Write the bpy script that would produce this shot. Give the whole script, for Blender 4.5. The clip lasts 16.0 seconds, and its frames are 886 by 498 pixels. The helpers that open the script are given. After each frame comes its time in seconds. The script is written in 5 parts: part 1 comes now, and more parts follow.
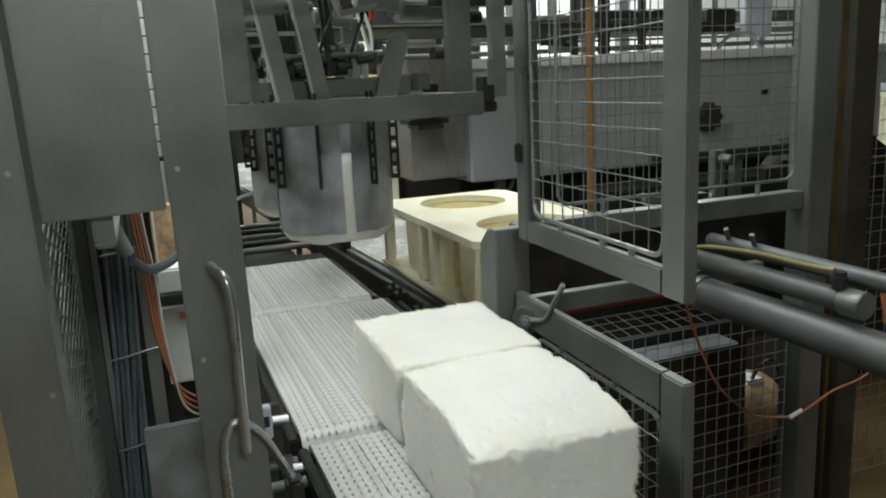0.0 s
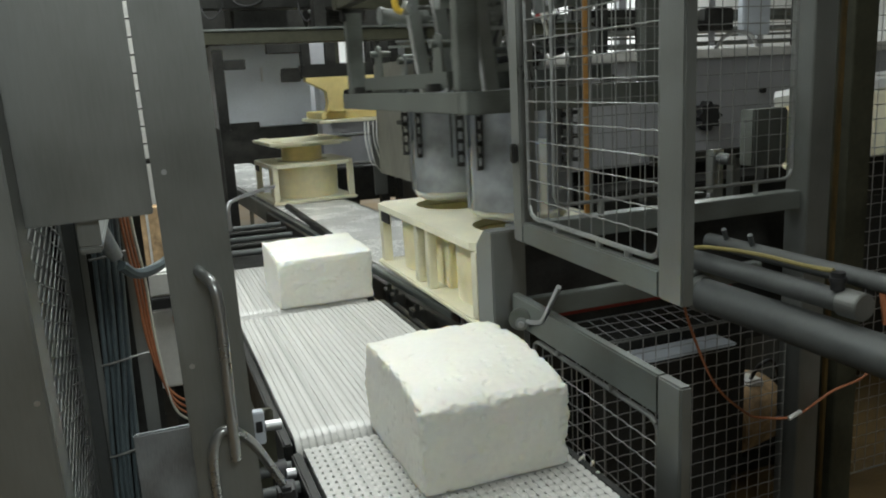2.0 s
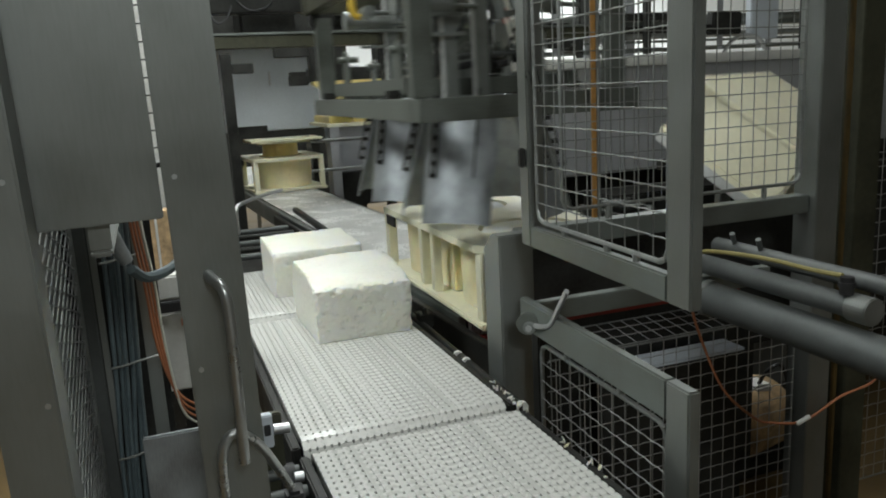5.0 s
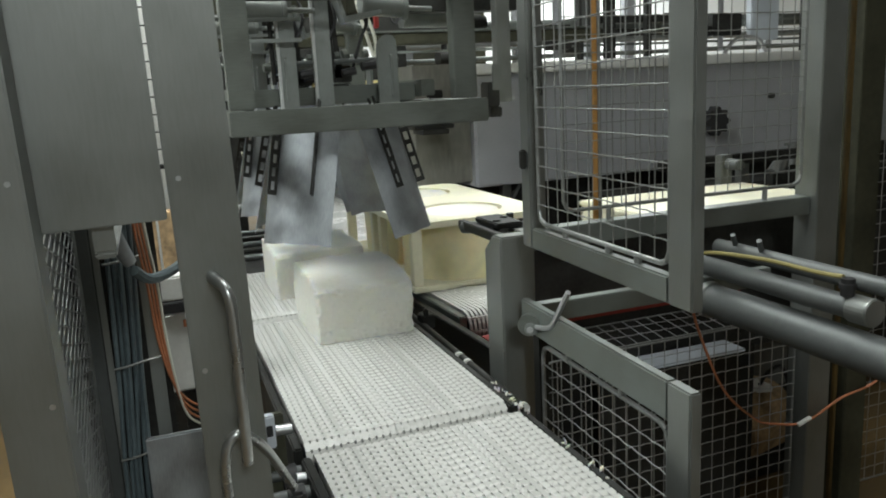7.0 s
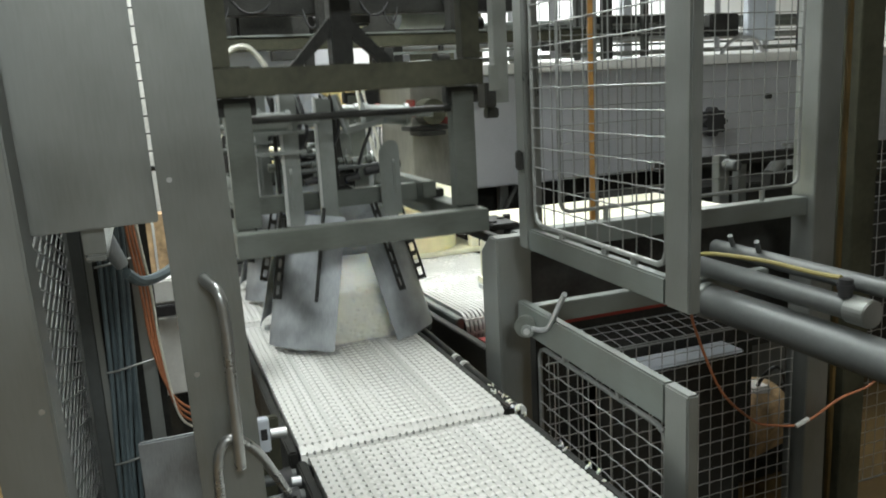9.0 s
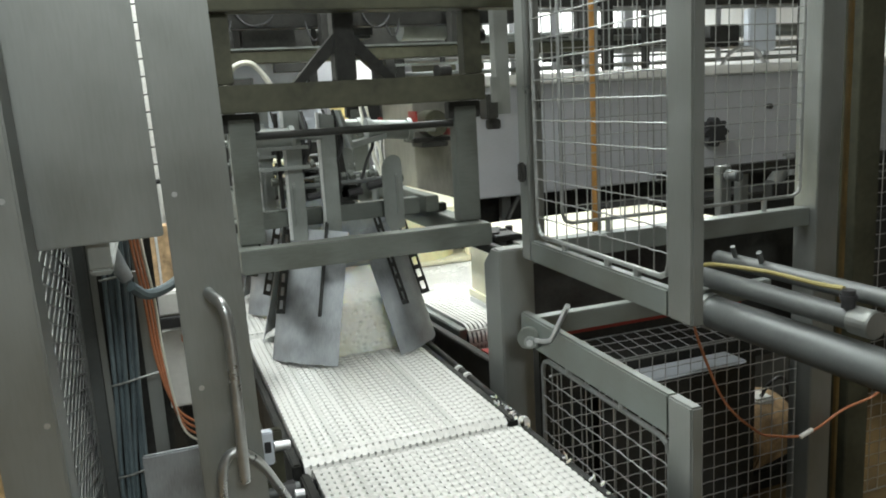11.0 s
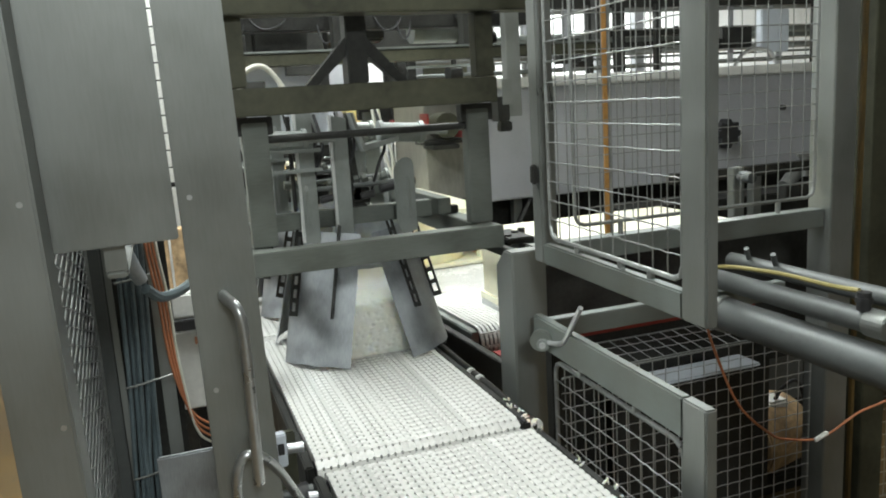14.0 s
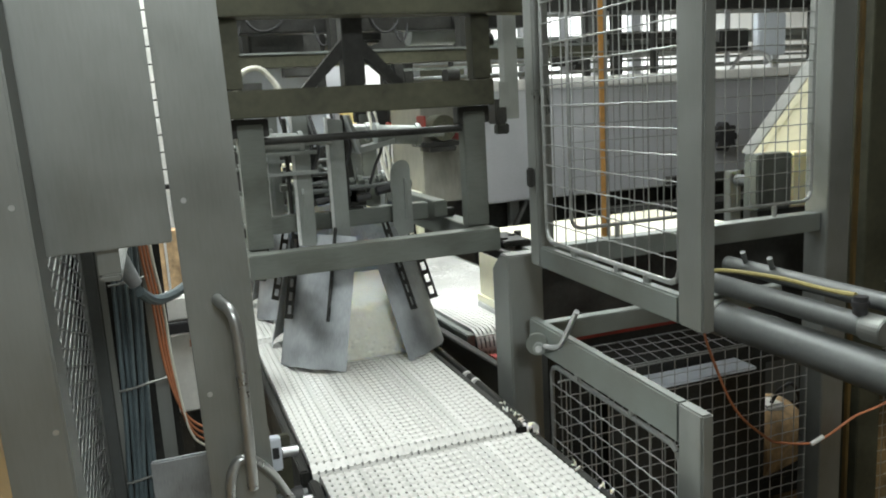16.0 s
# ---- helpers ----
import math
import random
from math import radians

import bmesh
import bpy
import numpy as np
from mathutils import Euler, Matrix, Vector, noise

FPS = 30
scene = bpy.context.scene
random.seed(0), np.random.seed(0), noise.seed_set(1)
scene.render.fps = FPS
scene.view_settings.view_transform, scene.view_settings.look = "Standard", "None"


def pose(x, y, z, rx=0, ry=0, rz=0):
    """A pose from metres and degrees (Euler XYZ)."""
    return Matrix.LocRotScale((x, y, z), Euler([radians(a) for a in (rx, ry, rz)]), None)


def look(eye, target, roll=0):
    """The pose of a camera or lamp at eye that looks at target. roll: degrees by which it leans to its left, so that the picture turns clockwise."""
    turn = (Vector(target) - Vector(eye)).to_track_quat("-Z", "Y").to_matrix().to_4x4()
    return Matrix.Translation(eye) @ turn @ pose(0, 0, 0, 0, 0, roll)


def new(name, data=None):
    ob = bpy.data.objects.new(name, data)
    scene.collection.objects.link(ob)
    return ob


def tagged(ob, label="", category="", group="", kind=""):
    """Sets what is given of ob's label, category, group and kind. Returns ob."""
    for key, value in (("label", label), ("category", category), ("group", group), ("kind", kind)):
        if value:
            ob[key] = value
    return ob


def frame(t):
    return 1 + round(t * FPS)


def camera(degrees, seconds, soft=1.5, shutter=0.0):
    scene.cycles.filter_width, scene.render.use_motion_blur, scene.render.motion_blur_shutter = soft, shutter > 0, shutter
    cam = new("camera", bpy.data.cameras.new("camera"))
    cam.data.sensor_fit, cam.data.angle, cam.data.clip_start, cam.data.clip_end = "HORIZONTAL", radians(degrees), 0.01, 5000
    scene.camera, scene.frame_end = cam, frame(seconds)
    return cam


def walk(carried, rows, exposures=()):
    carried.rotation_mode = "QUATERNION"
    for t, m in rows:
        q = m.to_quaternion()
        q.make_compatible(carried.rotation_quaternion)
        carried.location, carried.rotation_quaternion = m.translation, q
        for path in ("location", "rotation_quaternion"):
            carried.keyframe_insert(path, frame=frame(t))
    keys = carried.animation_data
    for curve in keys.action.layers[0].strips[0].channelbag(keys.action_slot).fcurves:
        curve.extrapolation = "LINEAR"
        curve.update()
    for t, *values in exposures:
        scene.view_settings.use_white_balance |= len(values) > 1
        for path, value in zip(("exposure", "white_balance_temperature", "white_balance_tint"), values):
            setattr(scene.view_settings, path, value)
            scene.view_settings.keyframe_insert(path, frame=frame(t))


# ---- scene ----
cam = camera(59.0, 16.0, soft=1.9, shutter=0.9)
PATH = [
    (0, (-0.005, 0.051, 1.705), (0.683, 1.882, 1.288), -2.8),
    (0.5, (0.002, 0.055, 1.704), (0.688, 1.883, 1.273), -2.8),
    (1, (0.006, 0.06, 1.703), (0.697, 1.886, 1.267), -2.8),
    (1.5, (0.01, 0.065, 1.704), (0.703, 1.891, 1.272), -3.0),
    (2, (0.012, 0.066, 1.706), (0.702, 1.896, 1.288), -3.0),
    (2.5, (0.011, 0.068, 1.708), (0.687, 1.903, 1.29), -2.9),
    (3, (0.006, 0.065, 1.708), (0.673, 1.903, 1.287), -2.8),
    (3.5, (0.008, 0.066, 1.706), (0.674, 1.906, 1.289), -3.1),
    (4, (0.012, 0.068, 1.706), (0.683, 1.906, 1.291), -3.1),
    (6.5, (0.003, 0.059, 1.713), (0.679, 1.898, 1.312), -3.0),
    (7, (0.004, 0.062, 1.71), (0.679, 1.901, 1.304), -3.0),
    (7.5, (0.008, 0.065, 1.711), (0.686, 1.903, 1.307), -3.1),
    (8, (0.012, 0.068, 1.71), (0.686, 1.908, 1.309), -3.2),
    (8.5, (0.014, 0.072, 1.708), (0.684, 1.913, 1.309), -3.3),
    (9, (0.013, 0.071, 1.708), (0.693, 1.908, 1.305), -3.1),
    (11.5, (0.007, 0.066, 1.714), (0.684, 1.911, 1.34), -3.3),
    (12, (0.002, 0.063, 1.714), (0.673, 1.91, 1.34), -3.2),
    (12.5, (0.002, 0.062, 1.716), (0.668, 1.912, 1.348), -3.3),
    (13, (0.004, 0.065, 1.717), (0.657, 1.92, 1.352), -3.3),
    (13.5, (0.007, 0.067, 1.716), (0.656, 1.923, 1.345), -3.4),
    (14, (0.006, 0.069, 1.714), (0.659, 1.923, 1.344), -3.5),
    (14.5, (0.008, 0.071, 1.714), (0.66, 1.925, 1.345), -3.5),
    (15, (0.009, 0.07, 1.715), (0.66, 1.924, 1.342), -3.3),
    (15.5, (0.011, 0.074, 1.716), (0.666, 1.927, 1.34), -3.1),
    (16, (0.01, 0.074, 1.716), (0.671, 1.926, 1.35), -3.3),
]
EXPOSURES = [(0, -0.28), (1.0, -0.36), (2.5, -0.58), (4.2, -0.64), (6.5, -0.12), (8.5, -0.08), (9.2, 0.34), (12, 0.43), (16, 0.43)]
walk(cam, [(t, look(eye, aim, roll)) for t, eye, aim, roll in PATH], EXPOSURES)

# ---- light ----
world = bpy.data.worlds.new("hall_air")
world.use_nodes = True
world.node_tree.nodes["Background"].inputs[0].default_value = (0.75, 0.8, 0.85, 1)
world.node_tree.nodes["Background"].inputs[1].default_value = 0.01
scene.world = world


def ceiling_lamp(x, y, z, power, sx=0.9, sy=1.8):
    lamp = bpy.data.lights.new("tube_light", "AREA")
    lamp.shape, lamp.size, lamp.size_y = "RECTANGLE", sx, sy
    lamp.energy, lamp.color = power, (0.92, 1.0, 0.99)
    ob = new("tube_light", lamp)
    ob.matrix_world = look((x, y, z), (x, y, 0))
    return ob


# Assumed lamps, all out of view, placed and tuned to brighten each area.
LAMPS = [(0.62, 1.85, 3.7, 30), (-1.3, 2.5, 3.5, 110), (1.35, 3.9, 3.7, 55), (1.05, 4.9, 4.0, 100), (0.1, -3.2, 3.9, 150), (3.6, 7.6, 4.0, 120), (7.6, 10.4, 4.0, 440), (2.0, 9.6, 4.0, 230)]
for lx, ly, lz, lp in LAMPS:
    ceiling_lamp(lx, ly, lz, lp)


# ---- materials ----
def nodes_of(name):
    m = bpy.data.materials.new(name)
    m.use_nodes = True
    nt = m.node_tree
    return m, nt, nt.nodes["Principled BSDF"]


def material(name, colour, rough=0.5, metal=0.0, vary=0.12, scale=6.0, fine=90.0, bump=0.05, stretch=(1, 1, 1), rough_vary=0.12, sss=0.0, stain=None, grain=0.35):
    """Base colour with broad blotches and fine grain, both in roughness and relief."""
    m, nt, b = nodes_of(name)
    N, L = nt.nodes, nt.links
    tc = N.new("ShaderNodeTexCoord")
    mp = N.new("ShaderNodeMapping")
    mp.inputs["Scale"].default_value = stretch
    L.new(tc.outputs["Object"], mp.inputs["Vector"])
    n1, n2 = N.new("ShaderNodeTexNoise"), N.new("ShaderNodeTexNoise")
    n1.inputs["Scale"].default_value, n1.inputs["Detail"].default_value = scale, 5
    n2.inputs["Scale"].default_value, n2.inputs["Detail"].default_value = fine, 4
    L.new(tc.outputs["Object"], n1.inputs["Vector"])
    L.new(mp.outputs["Vector"], n2.inputs["Vector"])
    mix = N.new("ShaderNodeMath")
    mix.operation = "MULTIPLY_ADD"
    mix.inputs[1].default_value = grain
    L.new(n2.outputs["Fac"], mix.inputs[0])
    half = N.new("ShaderNodeMath")
    half.operation = "MULTIPLY"
    half.inputs[1].default_value = 1 - grain
    L.new(n1.outputs["Fac"], half.inputs[0])
    L.new(half.outputs[0], mix.inputs[2])
    ramp = N.new("ShaderNodeValToRGB")
    lo = [max(0.0, c * (1 - 2.2 * vary)) for c in colour]
    hi = [min(1.0, c * (1 + 2.2 * vary)) for c in colour]
    if stain:
        lo = list(stain)
    ramp.color_ramp.elements[0].position, ramp.color_ramp.elements[0].color = 0.3, (*lo, 1)
    ramp.color_ramp.elements[1].position, ramp.color_ramp.elements[1].color = 0.7, (*hi, 1)
    L.new(mix.outputs[0], ramp.inputs["Fac"])
    L.new(ramp.outputs["Color"], b.inputs["Base Color"])
    rr = N.new("ShaderNodeMapRange")
    rr.inputs["From Min"].default_value, rr.inputs["From Max"].default_value = 0.3, 0.7
    rr.inputs["To Min"].default_value, rr.inputs["To Max"].default_value = max(0.05, rough - rough_vary), min(1, rough + rough_vary)
    L.new(mix.outputs[0], rr.inputs["Value"])
    L.new(rr.outputs[0], b.inputs["Roughness"])
    b.inputs["Metallic"].default_value = metal
    if sss:
        b.inputs["Subsurface Weight"].default_value = sss
        b.inputs["Subsurface Radius"].default_value = (0.03, 0.024, 0.015)
    bp = N.new("ShaderNodeBump")
    bp.inputs["Strength"].default_value, bp.inputs["Distance"].default_value = bump, 0.01
    L.new(n2.outputs["Fac"], bp.inputs["Height"])
    L.new(bp.outputs["Normal"], b.inputs["Normal"])
    return m


STEEL = material("brushed_steel", (0.256, 0.267, 0.257), 0.45, 0.72, 0.12, 3.2, 45, 0.02, (6, 6, 0.6), 0.2, stain=(0.19, 0.197, 0.183), grain=0.16)
STEEL_H = material("brushed_steel_beam", (0.205, 0.228, 0.216), 0.48, 0.72, 0.12, 5, 45, 0.02, (0.6, 0.6, 6), 0.16, stain=(0.16, 0.165, 0.15), grain=0.14)
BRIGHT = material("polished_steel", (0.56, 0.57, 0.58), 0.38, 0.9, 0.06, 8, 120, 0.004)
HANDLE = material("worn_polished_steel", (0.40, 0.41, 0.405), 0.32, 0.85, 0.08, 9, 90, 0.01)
SHEET = material("blasted_steel_sheet", (0.335, 0.355, 0.37), 0.5, 0.7, 0.16, 13, 50, 0.05, (10, 10, 1), 0.16)
LEVER = material("worn_lever_steel", (0.27, 0.29, 0.28), 0.48, 0.6, 0.12, 7, 60, 0.03, (6, 6, 0.6), 0.14, stain=(0.19, 0.2, 0.185), grain=0.2)
CARRIAGE = material("oily_carriage_steel", (0.155, 0.168, 0.152), 0.5, 0.6, 0.15, 6, 45, 0.03, (0.6, 0.6, 6), 0.16, stain=(0.098, 0.105, 0.09), grain=0.2)
MACHINED = material("machined_steel_edge", (0.56, 0.57, 0.56), 0.45, 0.25, 0.08, 12, 80, 0.03)
BROWNISH = material("brownish_vat_plate", (0.24, 0.235, 0.205), 0.55, 0.2, 0.16, 4, 40, 0.04, (1, 1, 0.3))
GALV = material("galvanised_wire", (0.29, 0.30, 0.29), 0.4, 0.7, 0.1, 10, 80, 0.02)
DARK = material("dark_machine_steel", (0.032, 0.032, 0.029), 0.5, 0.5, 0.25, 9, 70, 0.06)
BROWN = material("brown_steel_beam", (0.06, 0.06, 0.039), 0.55, 0.4, 0.25, 4, 40, 0.08)
BLACK = material("black_rubber", (0.02, 0.02, 0.021), 0.55, 0.0, 0.2, 20, 90, 0.04)
BELT = material("white_belt_plastic", (0.52, 0.517, 0.49), 0.28, 0.0, 0.07, 5, 60, 0.05)
# Paler copy of the belt plastic; the extra brightness stands in for sheen.
LANE_BELT = material("brightened_belt_plastic", (0.66, 0.66, 0.638), 0.24, 0.0, 0.08, 4, 50, 0.03)
BELT_BED = material("belt_bed_plastic", (0.48, 0.475, 0.44), 0.6, 0.0, 0.12, 8, 60, 0.05)
CHEESE = material("fresh_curd_cheese", (0.735, 0.735, 0.67), 0.5, 0.0, 0.03, 9, 75, 0.07, sss=0.75, rough_vary=0.12, grain=0.35)
MOULD = material("cream_mould_plastic", (0.80, 0.77, 0.59), 0.42, 0.0, 0.05, 4, 40, 0.03, sss=0.15)
FOLLOWER = material("amber_follower_plastic", (0.80, 0.66, 0.29), 0.42, 0.0, 0.06, 4, 25, 0.02, sss=0.4)
AMBER = material("amber_mould_plastic", (0.87, 0.80, 0.53), 0.42, 0.0, 0.06, 4, 25, 0.02, sss=0.7)
GREY_PAINT = material("grey_vat_steel", (0.47, 0.48, 0.505), 0.45, 0.35, 0.07, 2, 40, 0.03, (1, 1, 8))
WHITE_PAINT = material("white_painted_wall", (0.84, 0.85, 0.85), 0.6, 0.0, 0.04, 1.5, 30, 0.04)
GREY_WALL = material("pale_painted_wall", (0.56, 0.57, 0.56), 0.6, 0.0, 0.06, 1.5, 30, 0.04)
WHITE_PLASTIC = material("white_plastic", (0.72, 0.72, 0.69), 0.4, 0.0, 0.06, 9, 70, 0.03)
CABINET = material("blue_grey_cabinet_paint", (0.56, 0.60, 0.65), 0.42, 0.1, 0.05, 3, 50, 0.02)
FLOOR = material("ochre_resin_floor", (0.125, 0.08, 0.029), 0.45, 0.0, 0.2, 2.5, 60, 0.08, stain=(0.08, 0.054, 0.026))
CONCRETE = material("pale_ceiling_panel", (0.55, 0.56, 0.55), 0.7, 0.0, 0.06, 1.5, 30, 0.05)
CABLE = material("blue_grey_cable", (0.10, 0.13, 0.14), 0.5, 0.0, 0.15, 12, 90, 0.02)
ORANGE = material("orange_hose", (0.45, 0.17, 0.08), 0.42, 0.0, 0.12, 12, 90, 0.02)
YELLOW = material("yellow_hose", (0.26, 0.22, 0.08), 0.42, 0.0, 0.12, 12, 90, 0.02)
PALE = material("pale_hose", (0.68, 0.67, 0.58), 0.4, 0.0, 0.08, 12, 90, 0.02)
RED = material("red_paint", (0.25, 0.025, 0.02), 0.45, 0.0, 0.12, 9, 60, 0.03)
TAN = material("tan_cardboard", (0.42, 0.29, 0.16), 0.75, 0.0, 0.3, 11, 50, 0.05)
YELLOW_HOSE = material("bright_yellow_hose", (0.62, 0.42, 0.05), 0.4, 0.0, 0.08, 12, 90, 0.02)
DULL_AMBER = material("dull_amber_strip", (0.085, 0.053, 0.014), 0.6, 0.0, 0.25, 9, 70, 0.05)
AMBER_STRIP = material("amber_cable_duct", (0.40, 0.21, 0.06), 0.5, 0.0, 0.15, 12, 70, 0.03)
TUBE_GREY = material("grey_painted_tube", (0.118, 0.126, 0.123), 0.5, 0.35, 0.10, 5, 60, 0.03)
LAMP_GLOW, _nt, _b = nodes_of("lamp_diffuser")
_b.inputs["Emission Color"].default_value, _b.inputs["Emission Strength"].default_value = (1, 0.98, 0.93, 1), 3.0


# ---- mesh helpers ----
def box(bm, x0, x1, y0, y1, z0, z1):
    vs = [bm.verts.new(p) for p in ((x0, y0, z0), (x1, y0, z0), (x1, y1, z0), (x0, y1, z0), (x0, y0, z1), (x1, y0, z1), (x1, y1, z1), (x0, y1, z1))]
    for f in ((0, 3, 2, 1), (4, 5, 6, 7), (0, 1, 5, 4), (1, 2, 6, 5), (2, 3, 7, 6), (3, 0, 4, 7)):
        bm.faces.new([vs[i] for i in f])
    return vs


def prism(bm, outline, axis, a, b):
    """An outline of 2D points drawn out from a to b along the axis."""
    def at(p, v):
        return {"x": (v, p[0], p[1]), "y": (p[0], v, p[1]), "z": (p[0], p[1], v)}[axis]
    lo, hi = [bm.verts.new(at(p, a)) for p in outline], [bm.verts.new(at(p, b)) for p in outline]
    n = len(outline)
    bm.faces.new(lo[::-1]), bm.faces.new(hi)
    for i in range(n):
        bm.faces.new((lo[i], lo[(i + 1) % n], hi[(i + 1) % n], hi[i]))


def rod(bm, a, b, r, n=12, r2=None, caps=True):
    a, b = Vector(a), Vector(b)
    d = (b - a).normalized()
    u = d.orthogonal().normalized()
    w = d.cross(u)
    r2 = r if r2 is None else r2
    ring = [[bm.verts.new(c + (u * math.cos(k) + w * math.sin(k)) * q) for k in (2 * math.pi * i / n for i in range(n))] for c, q in ((a, r), (b, r2))]
    for i in range(n):
        bm.faces.new((ring[0][i], ring[0][(i + 1) % n], ring[1][(i + 1) % n], ring[1][i]))
    if caps:
        bm.faces.new(ring[0][::-1]), bm.faces.new(ring[1])


def spline(points, steps=6):
    p = [Vector(q) for q in points]
    p = [p[0] * 2 - p[1]] + p + [p[-1] * 2 - p[-2]]
    out = []
    for i in range(1, len(p) - 2):
        for k in range(steps):
            t = k / steps
            out.append(0.5 * ((2 * p[i]) + (p[i + 1] - p[i - 1]) * t + (2 * p[i - 1] - 5 * p[i] + 4 * p[i + 1] - p[i + 2]) * t * t + (3 * p[i] - p[i - 1] - 3 * p[i + 1] + p[i + 2]) * t ** 3))
    return out + [p[-2]]


def hose(bm, points, r, n=8, steps=6):
    pts = spline(points, steps)
    u = None
    rings = []
    for i, c in enumerate(pts):
        d = (pts[min(i + 1, len(pts) - 1)] - pts[max(i - 1, 0)]).normalized()
        u = d.orthogonal().normalized() if u is None else (u - d * u.dot(d)).normalized()
        w = d.cross(u)
        rings.append([bm.verts.new(c + (u * math.cos(k) + w * math.sin(k)) * r) for k in (2 * math.pi * j / n for j in range(n))])
    for a, b in zip(rings, rings[1:]):
        for j in range(n):
            bm.faces.new((a[j], a[(j + 1) % n], b[(j + 1) % n], b[j]))
    bm.faces.new(rings[0][::-1]), bm.faces.new(rings[-1])


def thing(name, base, label, category, group="", kind=""):
    ob = tagged(new(name), label, category, group, kind)
    ob.empty_display_size = 0.05
    ob.location = base
    ob["base"] = [float(v) for v in base]
    return ob


def part(name, bm, mat, parent, label="", smooth=False, bevel=0.0, about=None, kind=""):
    """One mesh under a thing. Shapes are given in the place's coordinates, or about a point of it."""
    root = parent
    while root.parent:
        root = root.parent
    if bevel:
        bmesh.ops.bevel(bm, geom=bm.edges[:], offset=bevel, segments=2, affect="EDGES", clamp_overlap=True)
    base = Vector(root.get("base", (0, 0, 0)))
    mid = base if about is None else Vector(about)
    for v in bm.verts:
        v.co -= mid
    bm.normal_update()
    me = bpy.data.meshes.new(name)
    bm.to_mesh(me)
    bm.free()
    me.materials.append(mat)
    if smooth:
        for p in me.polygons:
            p.use_smooth = True
        me.set_sharp_from_angle(angle=radians(35))
    ob = new(name, me)
    ob.parent = parent
    if about is not None:
        ob.location = mid - base
    if label:
        ob["label"] = label
    if kind:
        ob["kind"] = kind
    return ob


def solid(name, mat, parent, *boxes, bevel=0.003, label="", joined=False):
    """A part of one box, or one part for each box; joined: all boxes make one part."""
    last = None
    for group in ([boxes] if joined else [[q] for q in boxes]):
        bm = bmesh.new()
        for q in group:
            box(bm, *q)
        last = part(name, bm, mat, parent, label, bevel=bevel)
    return last


def rods(name, mat, parent, *ends, r=0.01, n=12, label=""):
    last = None
    for a, e in ends:
        bm = bmesh.new()
        rod(bm, a, e, r, n)
        last = part(name, bm, mat, parent, label, smooth=True)
    return last


def pipe(name, mat, parent, points, r, label="", n=8, steps=6):
    bm = bmesh.new()
    hose(bm, points, r, n, steps)
    return part(name, bm, mat, parent, label, smooth=True)


def flat(name, bm, mat, label, category):
    """A piece of the setting."""
    me = bpy.data.meshes.new(name)
    bm.to_mesh(me)
    bm.free()
    me.materials.append(mat)
    return tagged(new(name, me), label, category, kind="structure")


def slab(name, mat, label, category, *b):
    bm = bmesh.new()
    box(bm, *b)
    return flat(name, bm, mat, label, category)


# ---- the hall ----
slab("floor", FLOOR, "worn ochre resin floor of a dairy hall", "floor", -8, 13, -8, 13, -0.2, 0)
# Ceiling is out of view; its pale tone is set for bounced light.
slab("ceiling", CONCRETE, "unseen pale panelled ceiling of a dairy hall", "ceiling", -8, 13, -8, 13, 5.2, 5.4)
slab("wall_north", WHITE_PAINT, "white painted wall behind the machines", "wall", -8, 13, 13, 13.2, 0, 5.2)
# Unseen walls close the hall; their grey controls the bounced light.
slab("wall_south", GREY_WALL, "unseen pale grey wall closing the hall", "wall", -8, 13, -8.2, -8, 0, 5.2)
slab("wall_west", GREY_WALL, "unseen pale grey side wall closing the hall", "wall", -8.2, -8, -8, 13, 0, 5.2)
slab("wall_east", GREY_WALL, "unseen pale grey side wall closing the hall", "wall", 13, 13.2, -8, 13, 0, 5.2)
# Assumed housings, one over each unseen lamp.
for lx, ly, lz, lp in LAMPS:
    lamp = thing("ceiling_light", (lx, ly, 5.2), "assumed white ceiling light, out of view, with a glowing diffuser", "ceiling light", "ceiling lights")
    solid("housing", WHITE_PLASTIC, lamp, (lx - 0.48, lx + 0.48, ly - 0.93, ly + 0.93, lz + 0.07, lz + 0.16), bevel=0.01)
    solid("diffuser", LAMP_GLOW, lamp, (lx - 0.45, lx + 0.45, ly - 0.9, ly + 0.9, lz + 0.03, lz + 0.066), bevel=0.004)
    rods("suspension_rod", GALV, lamp, ((lx, ly - 0.6, lz + 0.15), (lx, ly - 0.6, 5.2)), ((lx, ly + 0.6, lz + 0.15), (lx, ly + 0.6, 5.2)), r=0.006)

Z0 = 0.92  # top of the belts


